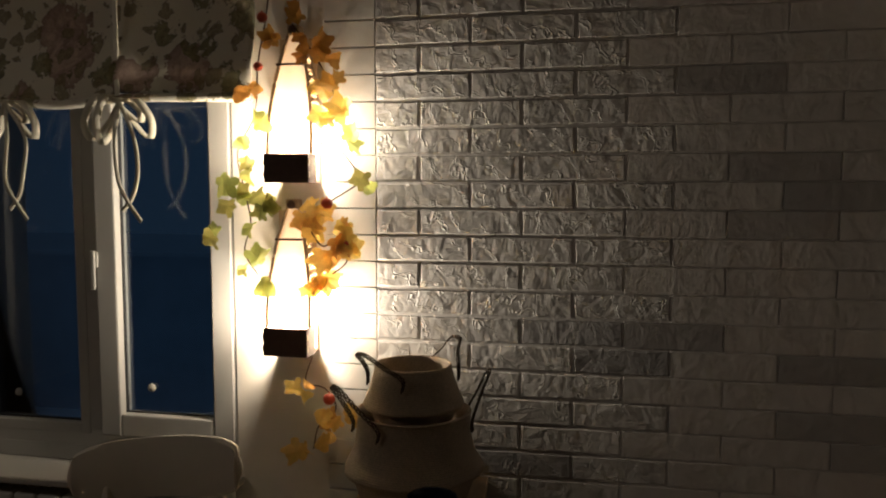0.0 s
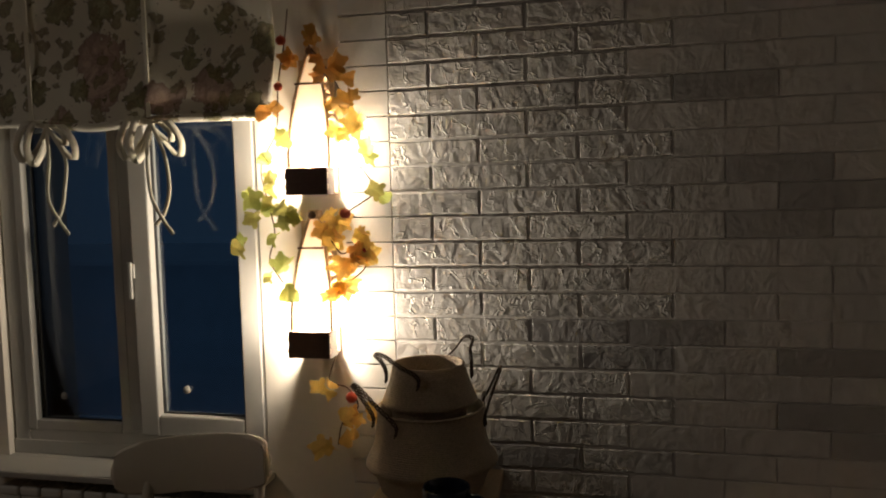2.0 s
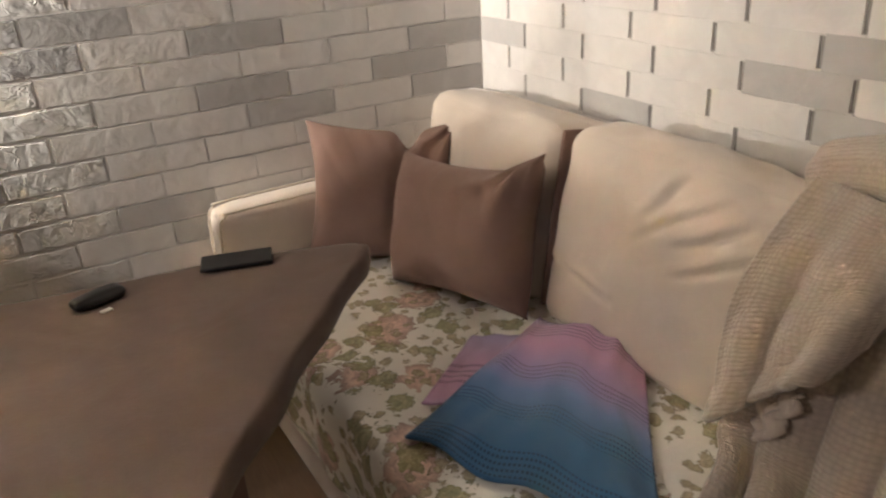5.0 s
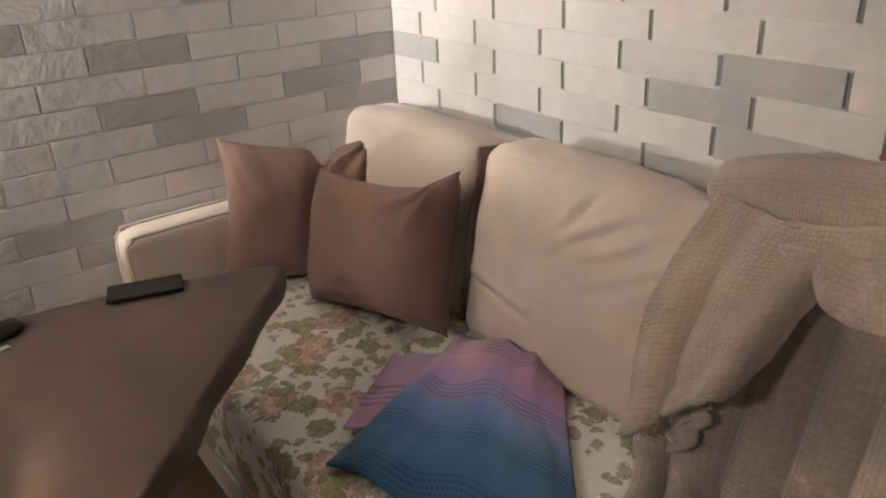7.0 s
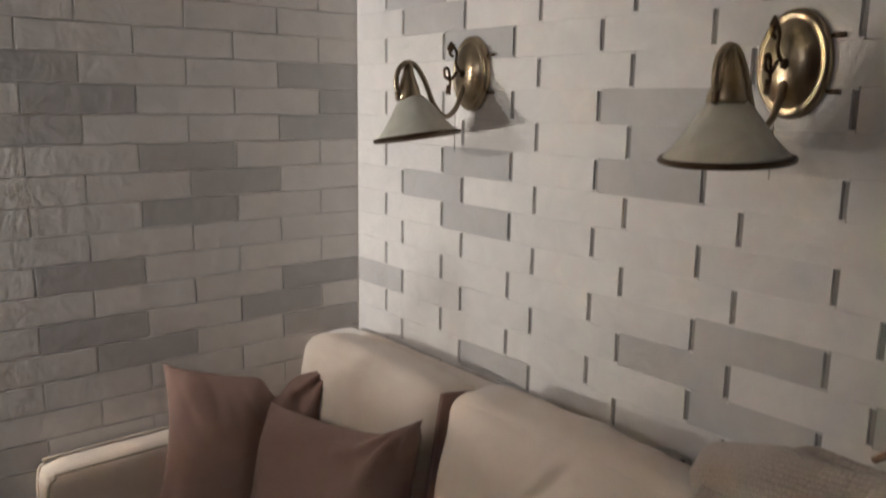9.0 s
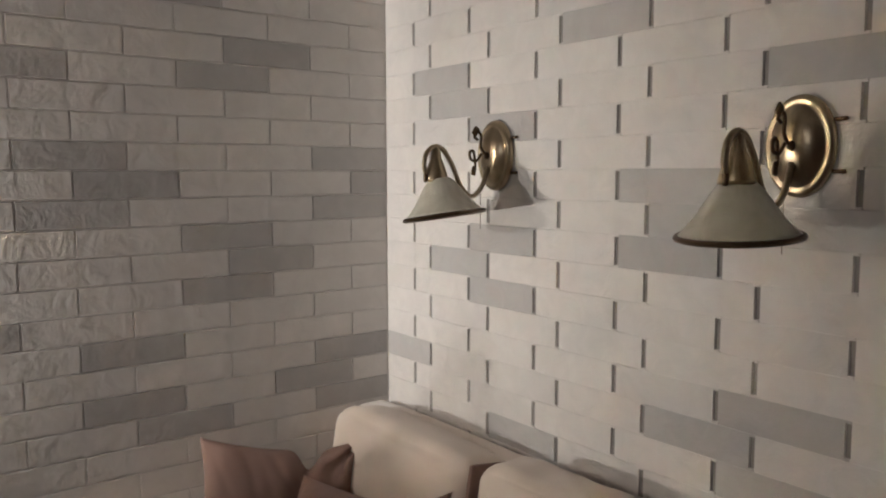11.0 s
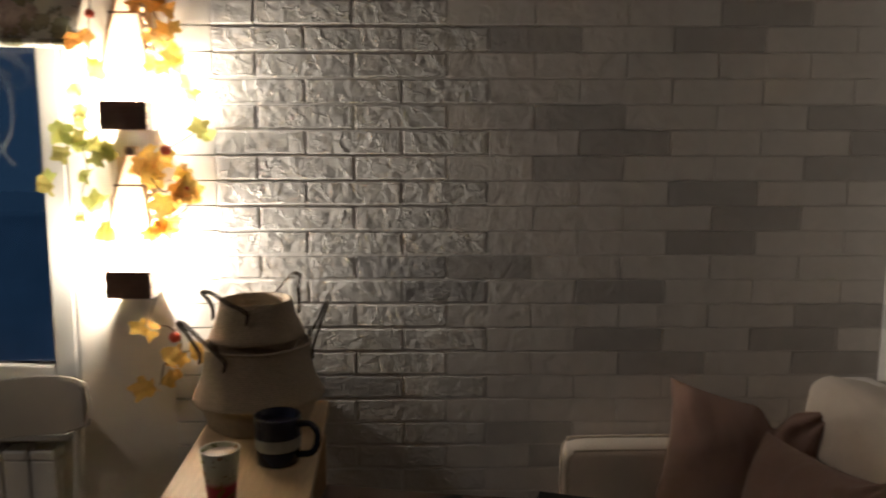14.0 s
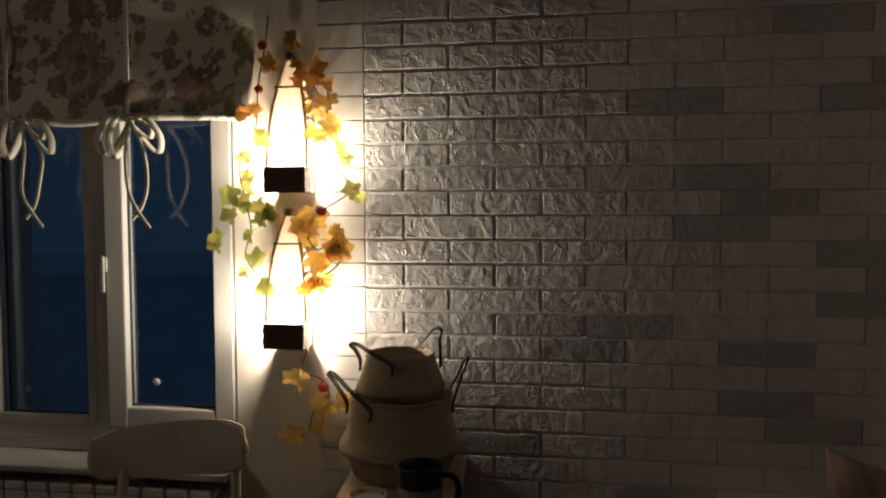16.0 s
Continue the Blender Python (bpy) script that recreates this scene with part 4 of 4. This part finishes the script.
for x, y in ((-0.28, 0.34), (0.10, 0.18), (-0.28, -0.40), (-0.16, -0.38)):
    part("leg", boxed((x - 0.025, y - 0.025, 0), (x + 0.025, y + 0.025, 0.72), 0.004), "dark_box", table, "", False)
bm = bmesh.new()
b0 = [bm.verts.new((p.x * 0.975, p.y * 0.975, 0.715)) for p in ring[::4]]
f0 = bm.faces.new(b0)
r0 = bmesh.ops.extrude_face_region(bm, geom=[f0])
bmesh.ops.translate(bm, vec=(0, 0, 0.03), verts=[v for v in r0["geom"] if isinstance(v, bmesh.types.BMVert)])
part("table_top", bm, "dark_box", table, "", False)

phone = thing("mobile_phone", pose(0.825, 1.395, 0.7555, 0, 0, -17), "black mobile phone lying on the brown cloth", "phone")
part("phone_body", boxed((-0.076, -0.037, 0), (0.076, 0.037, 0.0075), 0.0025, 3), "black", phone)
part("screen", boxed((-0.072, -0.033, 0.0076), (0.072, 0.033, 0.0080)), "black", phone, "glossy black screen", False)
case = thing("spectacle_case", pose(0.535, 1.375, 0.7555, 0, 0, 18), "small dark pouch lying on the brown cloth", "pouch")
part("pouch_body", soft_box(0.105, 0.040, 0.022, 0.010, (0, 0.006, 0.004), 8, 0.003), "black", case, "", True, pose(0, 0, 0.011))
part("paper_tag", boxed((-0.018, -0.055, 0.0), (0.004, -0.042, 0.002), 0.0005), "paper", case, "tiny white tag", False)

# ---- the narrow console with baskets, mug and cup ----
desk = thing("console_table", pose(0.055, 1.62, 0, 0, 0, 4), "narrow pale birch console table against the wall", "console table")
part("top", boxed((-0.165, -0.385, 0.772), (0.165, 0.365, 0.80), 0.004, 3), "pale_wood", desk)
part("apron", boxed((-0.145, -0.345, 0.70), (0.145, 0.345, 0.7715), 0.003), "pale_wood", desk, "", False)
for x in (-0.135, 0.135):
    for y in (-0.335, 0.335):
        part("leg", boxed((x - 0.02, y - 0.02, 0), (x + 0.02, y + 0.02, 0.699), 0.004), "pale_wood", desk, "", False)


def basket(x, y, z, profile, label, handles, squash=1.0, turn=0.0):
    profile = [(r * 1.05, zz) for r, zz in profile]
    b = thing("seagrass_basket", pose(x, y, z, 0, 0, turn), label, "basket", "stacked belly baskets")
    inner = [(max(0.002, r - 0.007), zz - 0.001) for r, zz in reversed(profile)]
    part("woven_body", lathe(profile + inner, 72, squash, 0.035), "wicker", b)
    top_r, top_z = profile[-1]
    part("rim", lathe([(top_r - 0.003 + 0.0045 * math.cos(a), top_z + 0.004 * math.sin(a)) for a in [2 * math.pi * i / 8 for i in range(9)]], 56, squash, 0.03), "wicker", b, "braided rim")
    for ang, width, tip in handles:
        c, s = math.cos(radians(ang)), math.sin(radians(ang))
        foot_a = Vector((top_r * c + width * s, top_r * s - width * c, top_z - 0.012))
        foot_b = Vector((top_r * c - width * s, top_r * s + width * c, top_z - 0.012))
        tip = Vector(tip) + Vector((0, 0, top_z))
        across = (foot_b - foot_a).normalized()
        path = [foot_a - Vector((0, 0, 0.03)), foot_a, foot_a.lerp(tip, 0.6) - across * 0.004, tip - across * 0.018, tip + across * 0.018, foot_b.lerp(tip, 0.5) + across * 0.006, foot_b, foot_b - Vector((0, 0, 0.03))]
        line = smooth_line(path, 7)
        bm = bmesh.new()
        for ph in (0.0, 2.1, 4.2):
            tw = [p + Vector((0.0034 * math.cos(k * 1.1 + ph), 0.0034 * math.sin(k * 1.1 + ph), 0.0034 * math.cos(k * 1.1 + ph))) for k, p in enumerate(line)]
            tube(tw, 0.0021, 6, bm, 2)
        part("handle", bm, "rope", b, "twisted dark seagrass loop")
    return b


basket(0.025, 1.815, 0.80, [(0.002, 0.002), (0.124, 0.002), (0.132, 0.010), (0.151, 0.069), (0.153, 0.075), (0.168, 0.079), (0.172, 0.086), (0.169, 0.095), (0.159, 0.113), (0.150, 0.139), (0.143, 0.170), (0.139, 0.202), (0.137, 0.224), (0.139, 0.230)],
       "large belly-shaped seagrass basket standing on the console", ((228, 0.058, (-0.170, -0.115, 0.078)), (15, 0.055, (0.188, 0.03, 0.100))))
basket(0.025, 1.812, 1.008, [(0.002, 0.002), (0.095, 0.002), (0.100, 0.020), (0.105, 0.034), (0.118, 0.038), (0.122, 0.045), (0.118, 0.056), (0.108, 0.084), (0.100, 0.113), (0.094, 0.141)],
       "smaller belly-shaped seagrass basket nested inside the larger one", ((238, 0.062, (-0.114, -0.075, 0.036)), (48, 0.062, (0.100, 0.055, 0.062))))

mug = thing("mug", pose(0.132, 1.540, 0.80), "big navy stoneware mug with a pale grey band", "mug")
part("mug_body", lathe([(0.002, 0.0), (0.045, 0.0), (0.050, 0.004), (0.053, 0.03), (0.056, 0.07), (0.057, 0.118), (0.0555, 0.121), (0.053, 0.118), (0.052, 0.07), (0.048, 0.012), (0.002, 0.010)], 48), "navy", mug)
part("glaze_band", lathe([(0.0540, 0.040), (0.0552, 0.043), (0.0565, 0.066), (0.0566, 0.070)], 48), "grey_band", mug, "pale grey unglazed band")
part("mug_handle", tube([(0.052, -0.004, 0.098), (0.078, -0.008, 0.100), (0.096, -0.010, 0.082), (0.097, -0.010, 0.050), (0.082, -0.008, 0.026), (0.050, -0.004, 0.020)], 0.0085, 12, steps=8), "navy", mug)
part("drink", lathe([(0.001, 0.095), (0.0525, 0.095)], 32), "navy", mug)

cup = thing("paper_cup", pose(0.046, 1.342, 0.80), "patterned paper cup full of a milky drink", "paper cup")
cup_mat, nt, b = mat("printed_cup_paper", (0.7, 0.66, 0.56), 0.5)
v = coords(nt)
sep = nt.nodes.new("ShaderNodeSeparateXYZ")
nt.links.new(v, sep.inputs[0])
blot = noise_tex(nt, v, 42, 3, 0.5, 1.0)
base = ramp(nt, math_node(nt, "DIVIDE", sep.outputs[2], 0.115), [(0.0, (0.38, 0.02, 0.05)), (0.30, (0.48, 0.05, 0.09)), (0.42, (0.52, 0.48, 0.36)), (1.0, (0.60, 0.60, 0.44))])
nt.links.new(mix(nt, ramp(nt, blot, [(0.54, (0, 0, 0)), (0.58, (0.8, 0.8, 0.8))]), base, ramp(nt, noise_tex(nt, v, 18, 2), [(0.4, (0.30, 0.12, 0.03)), (0.6, (0.16, 0.20, 0.03))])), b.inputs["Base Color"])
M["cup_print"] = cup_mat
part("cup_wall", lathe([(0.002, 0.004), (0.026, 0.004), (0.027, 0.0), (0.029, 0.0), (0.043, 0.112), (0.041, 0.112), (0.028, 0.006)], 44), "cup_print", cup)
part("cup_rim", lathe([(0.0425 + 0.002 * math.cos(a), 0.113 + 0.002 * math.sin(a)) for a in [2 * math.pi * i / 8 for i in range(9)]], 44), "paper", cup, "rolled white rim")
part("drink", lathe([(0.001, 0.103), (0.0415, 0.103)], 32), "coffee", cup, "milky drink")

# ---- the chair by the window ----
chair = thing("dining_chair", pose(-0.568, 1.60, 0, 0, 0, 3), "white painted wooden chair with a broad curved back rail", "chair")


def rail_fn(sy):
    def fn(u, v):
        x = -0.245 + 0.445 * u
        s = 2 * u - 1
        end = (max(0.0, 1 - abs(s) ** 5)) ** 0.5
        mid = 0.892 + 0.012 * s
        half = 0.078 * (0.50 + 0.50 * end) if abs(s) < 0.999 else 0.039
        y = 0.055 * (1 - s * s) + sy
        top = 0.010 * s
        return Vector((x, y - 0.010 * (2 * v - 1) ** 2 * (1 if sy < 0 else -1), mid + top + half * (2 * v - 1)))
    return fn


bm = sheet(rail_fn(0.0), 48, 14, 0.022)
bmesh.ops.bevel(bm, geom=[e for e in bm.edges if e.calc_face_angle(0) > 0.9], offset=0.005, segments=3, affect="EDGES")
part("back_rail", bm, "chair_paint", chair, "broad curved back rail")
for x in (-0.175, 0.175):
    part("back_post", tube([(x * 0.98, 0.01, 0.0), (x, -0.02, 0.44), (x * 0.95, 0.020, 0.70), (x * 0.92, 0.056, 0.86)], 0.017, 10, flat=0.75), "chair_paint", chair)
    part("front_leg", tube([(x * 1.05, -0.42, 0.0), (x * 1.05, -0.41, 0.43)], 0.017, 10, taper=1.2), "chair_paint", chair)
part("lower_rail", boxed((-0.17, -0.012, 0.60), (0.17, 0.008, 0.655), 0.006), "chair_paint", chair)
part("seat", soft_box(0.43, 0.44, 0.035, 0.016, cuts=10), "chair_paint", chair, "", True, pose(0, -0.215, 0.45))

# ---- autumn garland round the lamps ----
garland = thing("autumn_garland", pose(0, 1.93, 0), "artificial autumn vine with green and orange leaves and red berries", "garland")
VINES = [
    [(-0.42, 0.05, 2.16), (-0.425, 0.03, 2.06), (-0.445, 0.02, 1.94), (-0.448, 0.0, 1.80), (-0.50, 0.0, 1.70), (-0.49, 0.01, 1.60), (-0.475, 0.02, 1.50), (-0.495, 0.02, 1.42), (-0.455, 0.02, 1.35)],
    [(-0.36, 0.03, 2.06), (-0.30, 0.01, 1.99), (-0.25, 0.01, 1.91), (-0.215, 0.0, 1.83), (-0.24, 0.0, 1.76), (-0.17, 0.0, 1.66), (-0.15, 0.02, 1.62), (-0.235, 0.0, 1.56), (-0.30, 0.0, 1.52), (-0.26, 0.0, 1.44), (-0.21, 0.01, 1.46), (-0.19, 0.01, 1.40), (-0.25, 0.02, 1.35)],
    [(-0.30, 0.03, 1.13), (-0.31, 0.0, 1.06), (-0.25, -0.01, 1.045), (-0.22, -0.01, 0.99), (-0.27, -0.01, 0.94), (-0.29, 0.0, 0.87)],
]
for path in VINES:
    part("vine", tube(path, 0.0022, 6), "stem", garland, "thin brown stem")
rng = random.Random(5)


def leaf_mesh(name, lobes, size):
    """A maple-like leaf: pointed lobes, notches between them, and a cupped blade."""
    b = bmesh.new()
    c = b.verts.new((0, 0.45 * size, 0.004))
    pts = []
    n = lobes * 6
    for i in range(n):
        a = 2 * math.pi * (i + 0.5) / n
        tip = abs((i + 0.5) % 6 - 3) / 3
        r = size * (1.0 - 0.47 * tip ** 0.8) * (0.62 + 0.38 * abs(math.cos(a / 2)) ** 0.7)
        r *= 1 + 0.10 * math.cos(i * 2.6)
        x, y = r * 0.92 * math.sin(a), 0.45 * size + r * math.cos(a)
        pts.append(b.verts.new((x, y, 0.16 * size * math.cos(2 * a) - 0.55 * (x * x + 0.4 * (y - 0.45 * size) ** 2) / size)))
    for i in range(n):
        b.faces.new((c, pts[i], pts[(i + 1) % n]))
    me = bpy.data.meshes.new(name)
    b.to_mesh(me)
    b.free()
    return me


def leaves(material, spots, meshes):
    made = []
    for me in meshes:
        c = me.copy()
        c.materials.append(M[material])
        made.append(c)
    for x, y, z, s in spots:
        ob = new("leaf", rng.choice(made))
        ob.parent = garland
        ob.matrix_local = pose(x, y, z, rng.uniform(60, 120), rng.uniform(-30, 30), rng.uniform(-45, 45)) @ pose(0, 0, 0, 0, 0, rng.uniform(0, 360)) @ Matrix.Diagonal((s, s, s, 1))


base_leaves = [leaf_mesh("leaf", 5, 0.034), leaf_mesh("leaf", 3, 0.030), leaf_mesh("leaf", 5, 0.028)]


def near(spots, sizes=(1.0, 1.5), twins=1):
    """Leaves about each place on the vine, facing roughly into the room."""
    out = []
    for x, z in spots:
        for k in range(1 + (rng.random() < twins)):
            out.append((x + rng.uniform(-0.014, 0.014) * (1 + k), -0.012 + rng.uniform(-0.02, 0.025), z + rng.uniform(-0.012, 0.012) * (1 + k), rng.uniform(*sizes)))
    return out


GREEN = [(-0.455, 1.763), (-0.473, 1.707), (-0.504, 1.641), (-0.522, 1.621), (-0.435, 1.556), (-0.554, 1.477), (-0.464, 1.579), (-0.471, 1.397), (-0.429, 1.343), (-0.493, 1.564), (-0.444, 1.502), (-0.19, 1.73), (-0.141, 1.61)]
ORANGE = [(-0.259, 1.872), (-0.212, 1.856), (-0.237, 1.79), (-0.193, 1.785), (-0.261, 1.539), (-0.193, 1.481), (-0.289, 1.493), (-0.182, 1.451), (-0.201, 1.428), (-0.253, 1.361), (-0.28, 1.323), (-0.304, 1.529), (-0.237, 1.412), (-0.303, 1.062), (-0.336, 1.038), (-0.206, 0.982), (-0.243, 0.92), (-0.306, 0.876), (-0.182, 0.968), (-0.255, 0.943)]
BROWN = [(-0.312, 2.054), (-0.297, 2.004), (-0.239, 1.946), (-0.274, 1.976), (-0.401, 2.011), (-0.453, 1.847), (-0.205, 1.46)]
leaves("leaf_green", near(GREEN, (1.05, 1.6), 0.85), base_leaves)
leaves("leaf_orange", near(ORANGE + ORANGE[4:12], (0.95, 1.6), 0.9), base_leaves)
leaves("leaf_brown", near(BROWN, (1.0, 1.5), 1.0), base_leaves)
for x, y, z, r in ((-0.413, -0.02, 2.056, 0.016), (-0.427, -0.02, 1.926, 0.014), (-0.232, -0.03, 1.557, 0.017), (-0.232, -0.03, 1.023, 0.018), (-0.185, -0.02, 1.448, 0.011)):
    b = lathe([(0.001, -r * 0.85), (r * 0.6, -r * 0.8), (r, -r * 0.2), (r * 0.95, r * 0.3), (r * 0.5, r * 0.75), (r * 0.12, r * 0.72), (r * 0.1, r * 1.1)], 20)
    for vv in b.verts:
        a = math.atan2(vv.co.y, vv.co.x)
        k = 1 - 0.10 * abs(math.sin(4 * a))
        vv.co.x, vv.co.y = vv.co.x * k, vv.co.y * k
    part("berry", b, "berry", garland, "small red ribbed gourd", True, pose(x, y, z))

# ---- brick facings ----
def brick_mesh(length, depth, joint, rough, bar=0.0):
    b = bmesh.new()
    hx, hz = (length - joint) / 2, (H - (0.0001 if bar else joint)) / 2
    nx = 6 if rough else 2
    e = 0.005 if rough else 0.0012 if bar else 0.002
    def edge_pt(i):
        return -hx + 2 * hx * i / nx
    ez = 0.0002 if bar else e
    ring_lo, ring_hi = [], []
    outline = [(edge_pt(i), -hz) for i in range(nx)] + [(hx, -hz), (hx, 0)] + [(edge_pt(nx - i), hz) for i in range(nx)] + [(-hx, hz), (-hx, 0)]
    for x, z in outline:
        k = Vector((x, 0, z))
        j = 0.0022 * noise.noise(k * 40 + Vector((length * 50, rough, 0))) if rough else 0.0 if bar else 0.0008 * noise.noise(k * 40)
        xx, zz = x + j, z + j
        ring_lo.append(b.verts.new((xx, 0, zz)))
        ring_hi.append(b.verts.new((xx - math.copysign(e, x), -depth, zz - math.copysign(ez, z) if abs(z) > 1e-6 else zz)))
    n = len(outline)
    for i in range(n):
        b.faces.new((ring_lo[i], ring_lo[(i + 1) % n], ring_hi[(i + 1) % n], ring_hi[i]))
    b.faces.new(ring_hi)
    if bar:
        for v in b.verts:
            if v.co.x > hx * 0.8:
                v.co.x -= bar
        old = set(b.faces)
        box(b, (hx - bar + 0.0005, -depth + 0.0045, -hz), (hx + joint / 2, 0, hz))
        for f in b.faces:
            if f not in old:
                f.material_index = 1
        # the groove stops short of the brick's top and foot
        for s in (-1, 1):
            lo, hi = sorted((s * hz, s * hz * 0.86))
            box(b, (hx - bar - 0.0012, -depth, lo), (hx + joint / 2, 0, hi))
    bmesh.ops.recalc_face_normals(b, faces=b.faces)
    me = bpy.data.meshes.new("brick")
    b.to_mesh(me)
    b.free()
    return me


MESHES = {}


def brick(parent, length, kind, m, depth, joint=0.006, bar=0.0):
    key = (round(length, 3), kind, depth, bar)
    if key not in MESHES:
        me = brick_mesh(length, depth, joint, "rough" in kind, bar)
        me.materials.append(M[kind])
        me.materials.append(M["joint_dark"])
        MESHES[key] = me
    ob = new("brick", MESHES[key])
    ob.parent = parent
    ob.matrix_local = m


setting("panel_backing", boxed((-0.1255, 1.9985, 0.0), (WALL_X, WALL_Y, CEIL)), "joint", "grey backing of the brick panels")
GREY_A = {(0, 1), (5, 0), (0, -1), (1, -2), (4, -1), (5, -2), (2, 3), (2, 5), (3, 4), (-1, 8), (0, 7), (-1, 6), (5, 8), (6, 7), (5, 6), (-3, 2), (3, 12), (2, 11), (-2, 11), (-2, -5), (1, 14), (4, 15), (-1, -6), (2, -7)}
GREY_ROUGH = {(2, 1), (1, -3), (2, 2)}
for r in range(-14, 21):
    zc = Z0 + (r - 0.5) * H
    if not 0.05 < zc < CEIL - 0.04:
        continue
    odd = r % 2
    # smooth strip beside the lamps
    brick(wall_a, 0.149, "brick_smooth", pose(-0.1965, WALL_Y, zc), 0.012, 0.0008)
    # glossy rough panel
    edges = [-0.125, 0.14, 0.42, 0.672] if odd else [-0.125, 0.0, 0.28, 0.552]
    for k, (a, b) in enumerate(zip(edges, edges[1:])):
        kind = "brick_grey_rough" if (k, r) in GREY_ROUGH else "brick_rough"
        brick(wall_a, b - a, kind, pose((a + b) / 2, 2.0005, zc), 0.0052, 0.0035)
    # matt panel up to the corner
    first = edges[-1]
    c = -2 if odd else -3
    while True:
        a = max(first, 0.937 + c * 0.1325)
        b = min(0.937 + (c + 2) * 0.1325, WALL_X - 0.002)
        if a > WALL_X - 0.03:
            break
        brick(wall_a, b - a, "brick_grey" if (c, r) in GREY_A else "brick_white", pose((a + b) / 2, 2.0005, zc), 0.005, 0.002)
        c += 2
GREY_B = {(0, -2), (-4, 0), (-5, 1), (-5, -1), (2, 4), (1, 3), (1, 5), (4, 0), (4, 7), (2, 10), (3, 11), (1, 9), (-3, 7), (-4, 6), (-3, 5), (-2, 12), (-6, 10), (-8, 0), (-9, 3), (-7, 13), (3, -5)}
turn = Matrix.Rotation(radians(-90), 4, "Z")


def joint_y(c):
    """Where the upright joint of half-brick column c stands; the second panel starts past the long bricks."""
    return 1.485 + c * 0.1318 - (0.049 if c % 2 else 0.0)


for r in range(-13, 21):
    zc = Z0 + (r - 0.5) * H
    if not 0.12 < zc < CEIL - 0.04:
        continue
    c = 4 if r % 2 == 0 else 5
    while c > -15:
        hi, lo = min(joint_y(c), 1.990), joint_y(c - 2)
        if hi - lo > 0.03:
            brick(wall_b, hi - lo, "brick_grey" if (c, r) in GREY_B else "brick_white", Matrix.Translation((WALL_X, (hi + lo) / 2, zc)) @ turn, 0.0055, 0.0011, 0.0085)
        c -= 2
